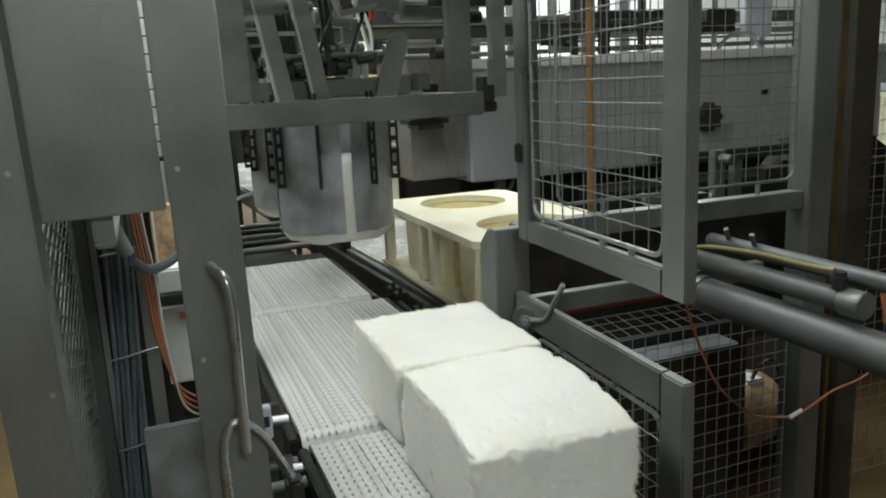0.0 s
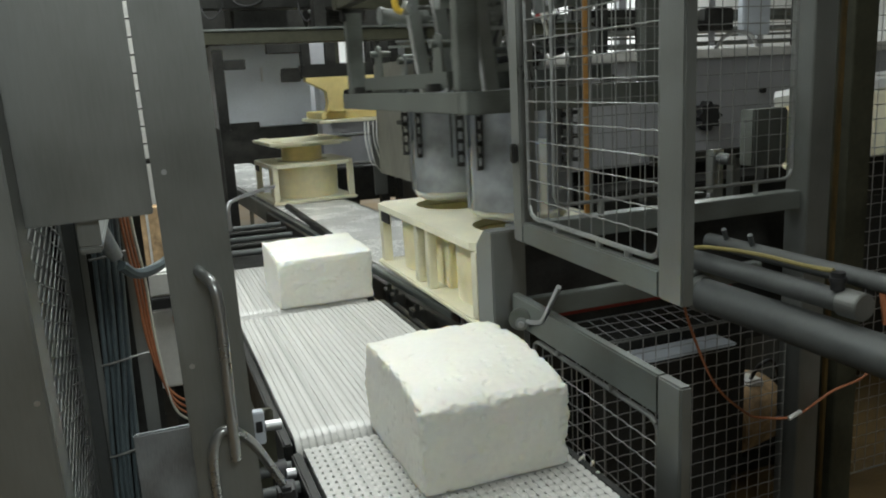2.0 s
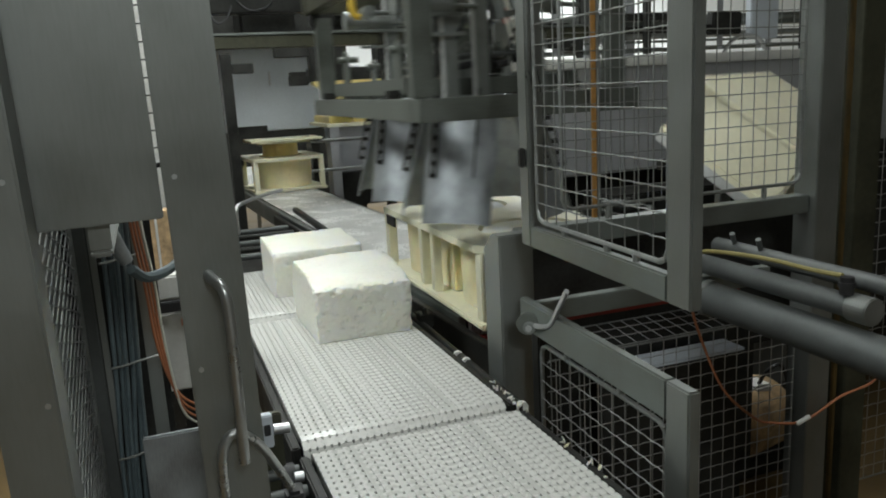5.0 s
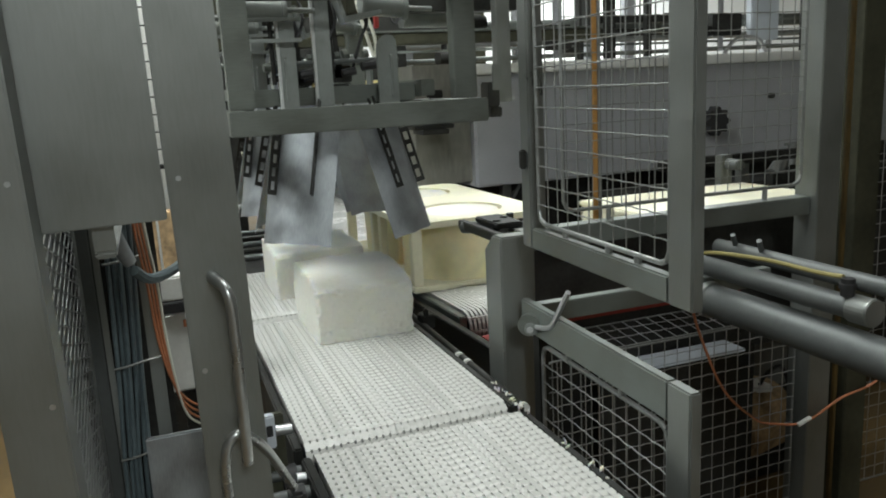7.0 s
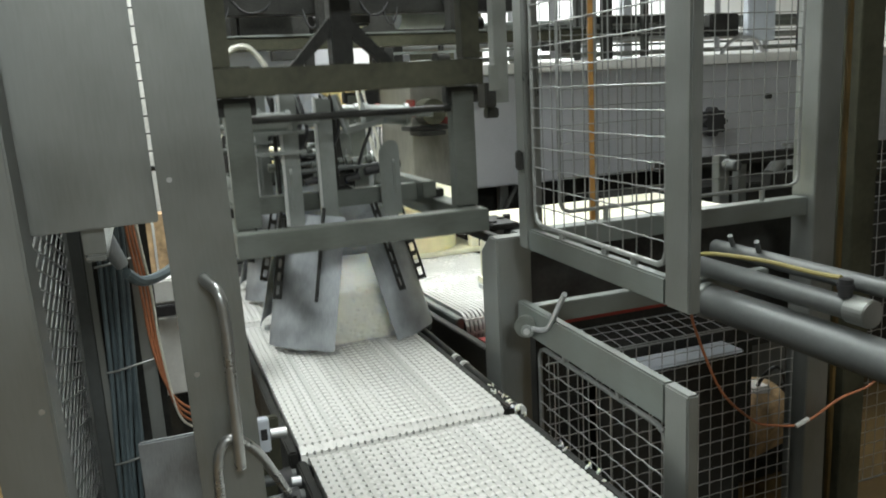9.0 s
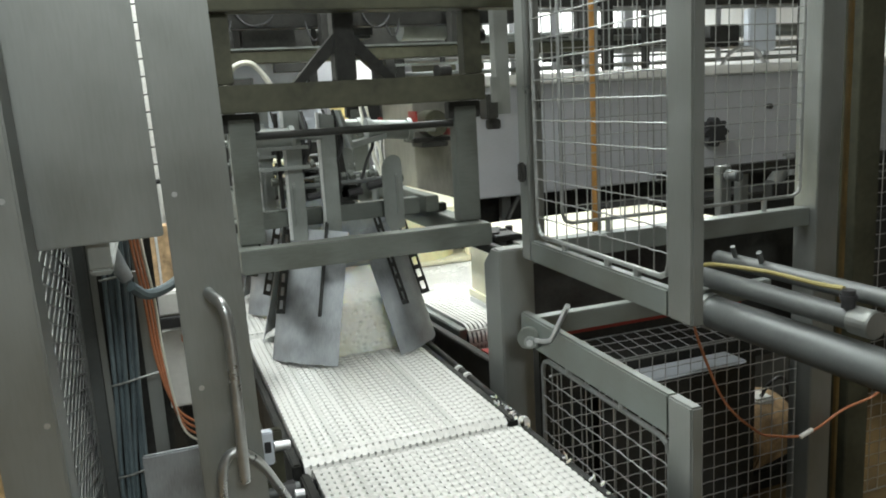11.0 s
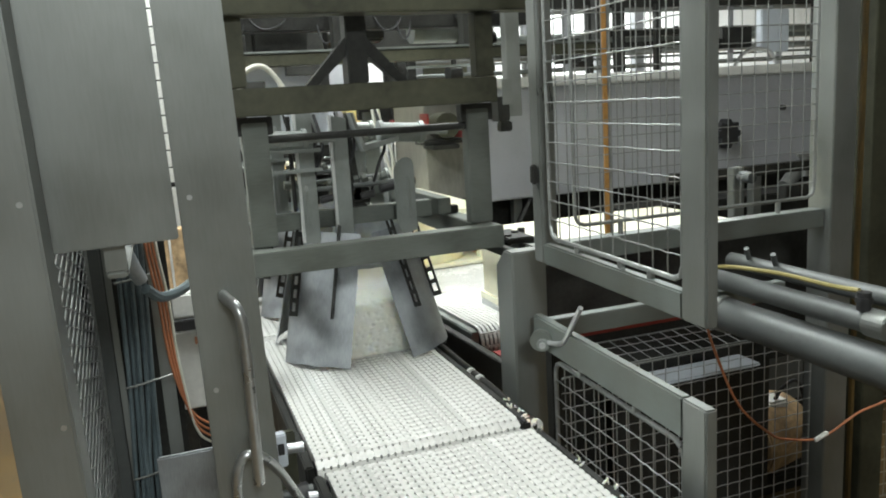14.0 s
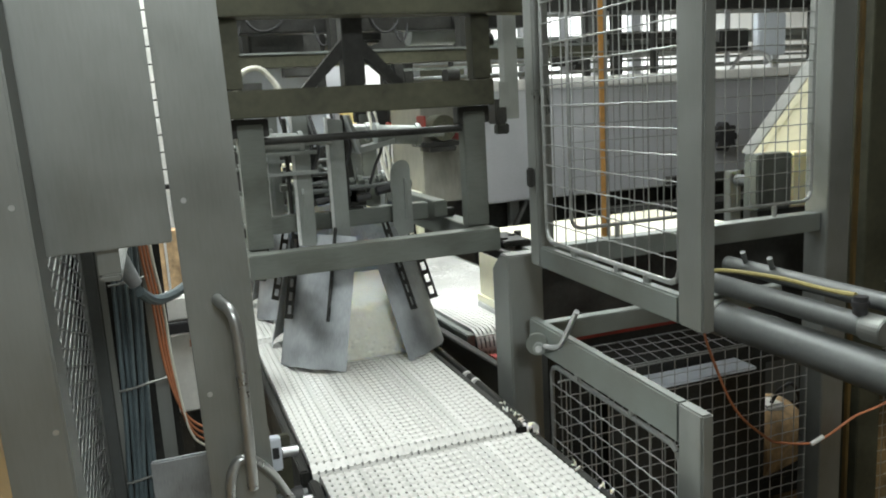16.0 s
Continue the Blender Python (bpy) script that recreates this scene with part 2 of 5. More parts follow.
# ---- belt conveyors ----
def belt_mesh(x0, x1, y0, y1, z, ribs, nose=0.035, pitch=0.0254, across=0.0165):
    """A modular belt: raised ribs lengthwise that bend over both ends, low links across between them."""
    bm = bmesh.new()
    step = (x1 - x0) / ribs
    arc = [(y0 + nose - nose * math.sin(a), z - nose + nose * math.cos(a)) for a in (i * math.pi / 10 for i in range(10, -1, -1))]
    arc2 = [(y1 - nose + nose * math.sin(a), z - nose + nose * math.cos(a)) for a in (i * math.pi / 10 for i in range(0, 11))]
    path = arc + arc2
    inner = [(p[0], p[1] - 0.006) if 8 < i < 13 else (p[0] + (0.006 if i < 11 else -0.006), p[1]) for i, p in enumerate(path)]
    for k in range(ribs):
        a, b = x0 + k * step, x0 + k * step + step * 0.66
        rows = [[bm.verts.new((x, q[0], q[1])) for x, q in ((a, p), (b, p), (b, i), (a, i))] for p, i in zip(path, inner)]
        for r, s in zip(rows, rows[1:]):
            for j in range(4):
                bm.faces.new((r[j], r[(j + 1) % 4], s[(j + 1) % 4], s[j]))
    y = y0 + nose
    while y < y1 - nose:
        box(bm, x0, x1, y, y + across, z - 0.012, z - 0.002)
        y += pitch
    for end, s in ((y0, 1), (y1, -1)):
        for q in (2.4, 5):
            a = q * math.pi / 9
            cy, cz = end + s * (nose - (nose - 0.004) * math.sin(a)), z - nose + (nose - 0.004) * math.cos(a)
            box(bm, x0, x1, cy - 0.005, cy + 0.005, cz - 0.005, cz + 0.004)
    return bm


def link_mesh(width, ribs, pitch, solid_at):
    """One row of belt links: a cross bar with short raised ribs; at solid_at the slot between two ribs is filled."""
    bm = bmesh.new()
    step, h = width / ribs, pitch / 2 - 0.00004
    box(bm, -width / 2, width / 2, -0.0083, 0.0083, -0.013, -0.001)
    for k in range(ribs):
        a = -width / 2 + k * step
        box(bm, a, a + step * 0.7, -h, h, -0.008, 0)
        if k in solid_at:
            box(bm, a + step * 0.7 + 0.0001, a + step - 0.0001, -h, h, -0.0085, -0.001)
    me = bpy.data.meshes.new("belt_link")
    bmesh.ops.recalc_face_normals(bm, faces=bm.faces[:])
    bm.to_mesh(me)
    bm.free()
    me.materials.append(BELT)
    return me


class Belt:
    """Rows of links on a closed loop round two noses, in the space of their conveyor."""

    def __init__(self, c, x0, x1, y0, y1, z, ribs, pitch, nose=0.035):
        self.a, self.b, self.z, self.nose = y0 + nose - c.location.y, y1 - nose - c.location.y, z, nose
        self.mid = (x0 + x1) / 2 - c.location.x
        self.run = self.b - self.a
        self.length = 2 * self.run + 2 * math.pi * nose
        n = round(self.length / pitch)
        self.step = self.length / n
        kinds = [link_mesh(x1 - x0, ribs, self.step, q) for q in ((12, 26), (5, 19))]
        self.links = []
        for i in range(n):
            ob = new("belt_link", kinds[i % 2])
            ob.parent = c
            ob.matrix_basis = self.at(i * self.step)
            self.links.append(ob)

    def at(self, s):
        """The pose of a link s metres along the loop: far along the top, over the far nose, back below, up the near nose."""
        turns, s = divmod(s, self.length)
        arc = math.pi * self.nose
        if s < self.run:
            y, z, a = self.a + s, self.z, 0
        elif s < self.run + arc:
            a = (s - self.run) / self.nose
            y, z = self.b + self.nose * math.sin(a), self.z - self.nose + self.nose * math.cos(a)
        elif s < 2 * self.run + arc:
            y, z, a = self.b - (s - self.run - arc), self.z - 2 * self.nose, math.pi
        else:
            a = math.pi + (s - 2 * self.run - arc) / self.nose
            y, z = self.a + self.nose * math.sin(a), self.z - self.nose + self.nose * math.cos(a)
        return pose(self.mid, y, z, -math.degrees(a + 2 * math.pi * turns))

    def drive(self, travel):
        """travel: rows of seconds and metres; the links are keyed every twentieth of a second while they run."""
        ts, ss = zip(*travel)
        times = [ts[0]]
        while times[-1] < ts[-1]:
            t = round(times[-1] + 0.05, 3)
            times.append(t)
        moved = [float(np.interp(t, ts, ss)) for t in times]
        keep = [i for i in range(len(times)) if i in (0, len(times) - 1) or moved[i] != moved[i - 1] or moved[i] != moved[i + 1]]
        for i, ob in enumerate(self.links):
            rows = [(times[k], self.at(i * self.step + moved[k])) for k in keep]
            walk(ob, rows + [(16.0, rows[-1][1])])


def conveyor(name, x0, x1, y0, y1, z, ribs, label, legs=True, rail=DARK, rail_w=0.022, pitch=0.0254, moving=True, nose=0.035):
    c = thing(name, ((x0 + x1) / 2, (y0 + y1) / 2, 0), label, "conveyor")
    if moving:
        belt = Belt(c, x0, x1, y0, y1, z, ribs, pitch, nose)
    else:
        belt = part("belt", belt_mesh(x0, x1, y0, y1, z, ribs, nose=nose, pitch=pitch, across=0.026), LANE_BELT, c, "white ribbed plastic lane belt", kind="stuff")
    solid("belt_bed", BELT_BED, c, (x0 + 0.004, x1 - 0.004, y0 + nose + 0.01, y1 - nose - 0.01, z - 0.045, z - 0.015), bevel=0.002)
    for s, xa in ((-1, x0 - 0.006 - rail_w), (1, x1 + 0.006)):
        solid("side_rail", rail, c, (xa, xa + rail_w, y0 + 0.01, y1 - 0.01, z - 0.13, z - 0.008), bevel=0.004)
    for y in (y0 + nose, y1 - nose):
        rods("end_roller", BLACK, c, ((x0, y, z - nose), (x1, y, z - nose)), r=nose - 0.015, n=16)
    if legs:
        for x in (x0 + 0.02, x1 - 0.06):
            for y in (y0 + 0.15, y1 - 0.2):
                solid("leg", STEEL, c, (x, x + 0.04, y, y + 0.04, 0, z - 0.13), bevel=0.004)
    return c, belt


infeed, infeed_belt = conveyor("infeed_conveyor", 0.272, 0.785, -0.6, 1.725, Z0 - 0.004, 30, "infeed conveyor with a white slotted plastic belt", nose=0.03)
transfer, transfer_belt = conveyor("transfer_conveyor", 0.262, 0.778, 1.742, 2.842, Z0, 30, "middle conveyor with a white ribbed plastic belt", nose=0.052)
rear, rear_belt = conveyor("rear_conveyor", 0.275, 0.752, 2.862, 3.66, Z0, 28, "short rear conveyor with a white ribbed belt")
solid("end_plate", DARK, rear, (0.25, 0.765, 3.672, 3.82, Z0 - 0.07, Z0 - 0.012), label="dark steel end plate")
lane, lane_belt = conveyor("mould_lane_conveyor", 0.975, 1.485, 2.60, 9.4, Z0 - 0.02, 30, "long lane conveyor for moulds with a white ribbed belt", rail=STEEL_H, rail_w=0.03, pitch=0.03, moving=False, nose=0.06)
solid("guard_beam", DARK, lane, (0.90, 0.93, 2.3, 5.6, Z0 - 0.14, Z0 - 0.045), label="dark steel guard beam")
solid("drive_cover", RED, lane, (0.98, 1.42, 2.35, 2.56, Z0 - 0.17, Z0 - 0.09), label="red painted drive cover", bevel=0.012)
LANE_TURN = 0.055
lane.matrix_basis = pose(1.275, 2.6, 0, 0, 0, math.degrees(LANE_TURN)) @ Matrix.Translation((0, 3.4, 0))


# ---- cheese blocks ----
def rough_block(w, l, h, seed, drop=0.0):
    """A cut block with crumbly edges; drop: how far the top bends down at its ends."""
    bm = bmesh.new()
    nx, ny, nz = 64, 72, 36
    grid = {}

    def v(i, j, k):
        if (i, j, k) not in grid:
            p = Vector(((i / nx - 0.5) * w, (j / ny - 0.5) * l, k / nz * h))
            e = min(min(i, nx - i) / nx * w, 1), min(min(j, ny - j) / ny * l, 1), min(nz - k, 99) / nz * h
            edge = sorted(e)[1]
            c = Vector((0, 0, h * 0.5))
            big = noise.noise(p * 7 + Vector((seed, 0, 0))) * 0.006
            front = max(0.0, 1 - j / ny / 0.22)
            small = noise.noise(p * 48 + Vector((0, seed, 0))) * (0.0004 + 0.0009 * front) + noise.noise(p * 130) * 0.0003
            rough = 1.0 if drop > 0.1 else 0.45
            crumb = max(0.0, 1 - edge / 0.016) * (0.0015 + 0.013 * max(0, noise.noise(p * 30 + Vector((0, 0, seed)))) + 0.006 * abs(noise.noise(p * 110)))
            pit = max(0.0, noise.noise(Vector((p.x * 85, p.y * 120, p.z * 120)) + Vector((seed, seed, 0))) - 0.5 + (0.19 if drop > 0.1 else 0.1) * front) * 0.03 * rough
            n = Vector(((i == nx) - (i == 0), (j == ny) - (j == 0), (k == nz) * 1.0))
            q = p + n * (big + small - pit) - (p - c).normalized() * crumb
            if k == 0:
                q.z = 0
            near = max(0.0, 0.42 - j / ny) / 0.42
            q.z -= drop * near * near * (k / nz) * h
            grid[(i, j, k)] = bm.verts.new(q)
        return grid[(i, j, k)]
    for i in range(nx):
        for j in range(ny):
            bm.faces.new((v(i, j, nz), v(i + 1, j, nz), v(i + 1, j + 1, nz), v(i, j + 1, nz)))
            bm.faces.new((v(i, j, 0), v(i, j + 1, 0), v(i + 1, j + 1, 0), v(i + 1, j, 0)))
    for k in range(nz):
        for i in range(nx):
            bm.faces.new((v(i, 0, k), v(i + 1, 0, k), v(i + 1, 0, k + 1), v(i, 0, k + 1)))
            bm.faces.new((v(i, ny, k), v(i, ny, k + 1), v(i + 1, ny, k + 1), v(i + 1, ny, k)))
        for j in range(ny):
            bm.faces.new((v(0, j, k), v(0, j, k + 1), v(0, j + 1, k + 1), v(0, j + 1, k)))
            bm.faces.new((v(nx, j, k), v(nx, j + 1, k), v(nx, j + 1, k + 1), v(nx, j, k + 1)))
    return bm


def mesh_thing(name, bm, mat, label, category, group=""):
    me = bpy.data.meshes.new(name)
    bm.normal_update()
    bm.to_mesh(me)
    bm.free()
    me.materials.append(mat)
    for p in me.polygons:
        p.use_smooth = True
    return tagged(new(name, me), label, category, group)


block_front = mesh_thing("cheese_block", rough_block(0.322, 0.385, 0.206, 3, 0.17), CHEESE, "white fresh cheese block with a crumbly pitted front edge", "cheese", "cheese blocks")
block_rear = mesh_thing("cheese_block", rough_block(0.355, 0.375, 0.190, 11, 0.06), CHEESE, "white fresh cheese block with smooth cut sides", "cheese", "cheese blocks")


def round_cheese(r, h, seed):
    bm = bmesh.new()
    n, m = 40, 14
    rows = []
    for k in range(m + 1):
        row = []
        for i in range(n):
            a = 2 * math.pi * i / n
            p = Vector((math.cos(a), math.sin(a), k / m * 2))
            ragged = noise.noise(Vector((math.cos(a) * 3, math.sin(a) * 3, seed))) * 0.02 if k == 0 else 0
            q = r + noise.noise(p * 6 + Vector((seed, 0, 0))) * 0.004 - (0.012 if k in (0, m) else 0)
            row.append(bm.verts.new((q * math.cos(a), q * math.sin(a), k / m * h + ragged)))
        rows.append(row)
    for a, b in zip(rows, rows[1:]):
        for i in range(n):
            bm.faces.new((a[i], a[(i + 1) % n], b[(i + 1) % n], b[i]))
    bm.faces.new(rows[0][::-1]), bm.faces.new(rows[-1])
    return bm


pressed = [mesh_thing("round_cheese", round_cheese(0.181, 0.255, s), CHEESE, "white cheese gripped into a round shape for the mould", "cheese", "gripped cheeses") for s in (5, 8)]

# ---- transfer gripper carriage ----
GX, GY = 0.585, (2.62, 3.24)
BASE = (GX, 2.93, 1.605)
carriage = thing("gripper_carriage", BASE, "grey stainless gripper carriage with two sets of curved jaws", "gripper")
solid("front_beam", CARRIAGE, carriage, (0.215, 0.955, 2.2, 2.262, 1.605, 1.672))
solid("rear_beam", CARRIAGE, carriage, (0.215, 0.955, 3.60, 3.66, 1.605, 1.672))
for x in (0.216, 0.894):
    solid("side_beam", CARRIAGE, carriage, (x, x + 0.06, 2.264, 3.598, 1.606, 1.671))
for x in (0.265, 0.845):
    solid("inner_rail", CARRIAGE, carriage, (x, x + 0.045, 2.472, 3.46, 1.684, 1.736))
for y in (2.53, 3.465):
    solid("cross_rail", CARRIAGE, carriage, (0.312, 0.843, y, y + 0.045, 1.674, 1.728))
    solid("rail_packing", DARK, carriage, (0.225, 0.27, y + 0.005, y + 0.04, 1.673, 1.70), (0.895, 0.94, y + 0.005, y + 0.04, 1.673, 1.70))
for x in (0.225, 0.884):
    for y in (2.275, 3.54):
        solid("post", CARRIAGE, carriage, (x, x + 0.07, y, y + 0.05, 1.674, 2.02))
        solid("bracket", DARK, carriage, (x - 0.016, x + 0.086, y + 0.004, y + 0.046, 1.985, 2.035), label="dark clamp bracket")
solid("upper_beam", BROWN, carriage, (0.185, 0.955, 2.2, 2.262, 2.037, 2.11), label="brown steel beam")
solid("upper_rear_beam", BROWN, carriage, (0.185, 0.955, 3.56, 3.62, 2.037, 2.11))
for x in (0.19, 0.895):
    solid("upper_post", BROWN, carriage, (x, x + 0.055, 2.205, 2.255, 2.112, 2.29))
    solid("upper_side_beam", BROWN, carriage, (x, x + 0.05, 2.264, 3.558, 2.04, 2.105))
solid("top_beam", BROWN, carriage, (0.13, 1.08, 2.17, 2.25, 2.292, 2.42), label="brown steel beam")
# Unseen plate added above the carriage to shade its upper frame.
solid("shade_plate", DARK, carriage, (0.36, 0.84, 2.4, 3.5, 2.44, 2.52), label="dark plate added to shade the carriage")
solid("lift_column", DARK, carriage, (0.535, 0.595, 2.28, 2.34, 2.112, 2.438), label="dark lift column")
for s in (-1, 1):
    bm = bmesh.new()
    prism(bm, [(0.565 + s * 0.03, 2.24), (0.565 + s * 0.03, 2.19), (0.565 + s * 0.115, 2.112), (0.565 + s * 0.15, 2.112)], "y", 2.29, 2.33)
    bmesh.ops.recalc_face_normals(bm, faces=bm.faces[:])
    part("gusset", bm, DARK, carriage)
for x, s in ((0.287, -1),):
    for y in (2.60, 3.30):
        bm = bmesh.new()
        prism(bm, [(y - 0.045, 1.7365), (y + 0.045, 1.7365), (y + 0.034, 1.83)] + [(y + 0.034 * math.cos(a), 1.83 + 0.034 * math.sin(a)) for a in (i * math.pi / 8 for i in range(1, 8))] + [(y - 0.034, 1.83)], "x", x - 0.005, x + 0.005)
        lug = part("bearing_plate", bm, CARRIAGE, carriage, "round-topped bearing plate")
        rods("bearing_pin", CARRIAGE, lug, ((x - 0.03, y, 1.83), (x + 0.05, y, 1.83)), r=0.013)
bm = bmesh.new()
rod(bm, (0.195, 2.575, 1.948), (0.195, 2.625, 1.948), 0.022, 20)
rod(bm, (0.195, 2.568, 1.948), (0.195, 2.575, 1.948), 0.008, 12)
rod(bm, (0.195, 2.6, 1.948), (0.265, 2.6, 1.948), 0.008, 12)
part("hose_coupling", bm, LEVER, carriage, "round steel hose coupling", smooth=True)
pipe("yellow_hose", YELLOW_HOSE, carriage, [(0.168, 2.6, 1.935), (0.15, 2.6, 1.945), (0.145, 2.6, 1.98), (0.165, 2.6, 2.03), (0.21, 2.6, 2.06)], 0.011)
rods("cross_shaft", DARK, carriage, ((0.25, 2.3, 1.972), (0.9, 2.3, 1.972)), r=0.011)
for y in (2.47, 3.09):
    for xa, xb in ((0.24, 0.43), (0.66, 0.80)):
        bm = bmesh.new()
        rod(bm, (xa, y, 1.965), (xb, y, 1.955), 0.03, 20)
        for q in (0.0, 0.94):
            c = Vector((xa, y, 1.965)).lerp(Vector((xb, y, 1.955)), q)
            rod(bm, c, c + Vector((0.014, 0, 0)), 0.036, 20)
        air = part("air_cylinder", bm, LEVER, carriage, "polished pneumatic cylinder", smooth=True)
        rods("piston_rod", LEVER, air, ((xb, y, 1.955), (xb + 0.09, y, 1.951)), r=0.008)
    bm = bmesh.new()
    prism(bm, [(0.60, 1.91), (0.715, 1.935), (0.715, 1.95), (0.605, 1.93), (0.575, 2.03), (0.565, 2.03)], "y", y - 0.04, y + 0.03)
    bmesh.ops.recalc_face_normals(bm, faces=bm.faces[:])
    part("bent_plate", bm, LEVER, carriage, "folded bright sheet bracket")
for gy in GY:
    for sx in (-1, 1):
        for sy in (-1, 1):
            x, y = GX + sx * 0.165, gy + sy * 0.12
            bm = bmesh.new()
            ear = [(y - 0.03, 1.69), (y + 0.03, 1.69), (y + 0.03, 1.80)] + [(y + 0.03 * math.cos(a), 1.80 + 0.03 * math.sin(a)) for a in (i * math.pi / 8 for i in range(1, 8))] + [(y - 0.03, 1.80)]
            prism(bm, ear, "x", x - 0.004, x + 0.004)
            lug = part("pivot_plate", bm, LEVER, carriage, "round-topped pivot plate")
            rods("pivot_pin", CARRIAGE, lug, ((x - 0.028, y, 1.80), (x + 0.028, y, 1.80)), r=0.014)
    for sy in (-1, 1):
        rods("link_rod", TUBE_GREY, carriage, ((GX - 0.17, gy + sy * 0.12, 1.80), (GX + 0.17, gy + sy * 0.12, 1.805)), r=0.008)
    bm = bmesh.new()
    for i in range(9):
        a = Vector((GX - 0.09 + 0.022 * i, gy - 0.10 + 0.01 * math.sin(i * 2.1), 1.815 + 0.008 * math.sin(i * 1.7)))
        rod(bm, a, a + Vector((0.014, 0, 0.002 * (i % 3))), 0.013 + 0.004 * (i % 2), 8)
    part("coupling", bm, CARRIAGE, carriage, "chain of bright couplings", smooth=True, kind="stuff")
    solid("valve_block", DARK, carriage, (GX - 0.04, GX + 0.05, gy - 0.09, gy - 0.03, 1.74, 1.79), (GX - 0.03, GX + 0.04, gy - 0.085, gy - 0.035, 1.69, 1.735), label="dark valve block", joined=True)
    for x in (GX - 0.20, GX - 0.02):
        rods("guide_bar", DARK, carriage, ((x, gy - 0.13, 1.74), (x, gy - 0.13, 2.03)), r=0.007)
    for z in (1.86, 1.92):
        solid("tie_bar", LEVER, carriage, (0.29, 0.47, gy - 0.18, gy - 0.172, z, z + 0.012), bevel=0.002)
for gy in GY:
    for sx in (-1, 1):
        bm = bmesh.new()
        prism(bm, [(GX - 0.10 + sx * 0.07, 1.98), (GX - 0.07 + sx * 0.07, 1.98), (GX - 0.045 + sx * 0.07, 1.75), (GX - 0.085 + sx * 0.07, 1.75)], "y", gy - 0.09, gy - 0.07)
        bmesh.ops.recalc_face_normals(bm, faces=bm.faces[:])
        part("link_plate", bm, DARK, carriage, "dark tapered link plate", bevel=0.002)
    for k in range(4):
        rods("fitting", BLACK, carriage, ((GX - 0.12 + 0.065 * k, gy - 0.12, 1.765 + 0.02 * (k % 2)), (GX - 0.075 + 0.065 * k, gy - 0.12, 1.772 + 0.02 * (k % 2))), r=0.012 + 0.004 * (k % 2), n=10)
    for k in range(3):
        x = GX - 0.15 + 0.1 * k
        pipe("air_hose", BLACK, carriage, [(x, gy - 0.11, 1.78), (x + 0.02, gy - 0.14, 1.86), (x + 0.05, gy - 0.13, 1.93), (x + 0.04, gy - 0.08, 2.03)], 0.005, "thin black air hose", n=6)
pipe("air_hose", PALE, carriage, [(0.24, 2.5, 2.06), (0.27, 2.5, 2.16), (0.33, 2.5, 2.18), (0.38, 2.5, 2.12), (0.40, 2.5, 2.05)], 0.008, "pale air hose")
for i in range(2):
    pipe("air_hose", PALE, carriage, [(0.70 + 0.02 * i, 2.7, 2.10), (0.71 + 0.02 * i, 2.68, 1.98), (0.73 + 0.025 * i, 2.66, 1.88), (0.75, 2.65, 1.80)], 0.006, "pale air hose")
solid("sensor_box", RED, carriage, (0.83, 0.845, 2.9, 2.93, 1.93, 1.99), label="red sensor housing")


def jaw_sheet(cx, cy, mid, r, z0, z1, span):
    bm = bmesh.new()
    n = 14
    rings = []
    for q in (r, r + 0.003):
        rings.append([[bm.verts.new((cx + q * math.cos(a), cy + q * math.sin(a), z)) for z in (z0 + 0.0015 * math.sin(i * 1.3), z1)] for i, a in enumerate(mid - span / 2 + span * k / n for k in range(n + 1))])
    a, b = rings
    for i in range(n):
        bm.faces.new((a[i][0], a[i][1], a[i + 1][1], a[i + 1][0]))
        bm.faces.new((b[i][0], b[i + 1][0], b[i + 1][1], b[i][1]))
        for k in (0, 1):
            bm.faces.new((a[i][k], a[i + 1][k], b[i + 1][k], b[i][k]))
    for i in (0, n):
        bm.faces.new((a[i][0], b[i][0], b[i][1], a[i][1]))
    bmesh.ops.recalc_face_normals(bm, faces=bm.faces[:])
    return bm


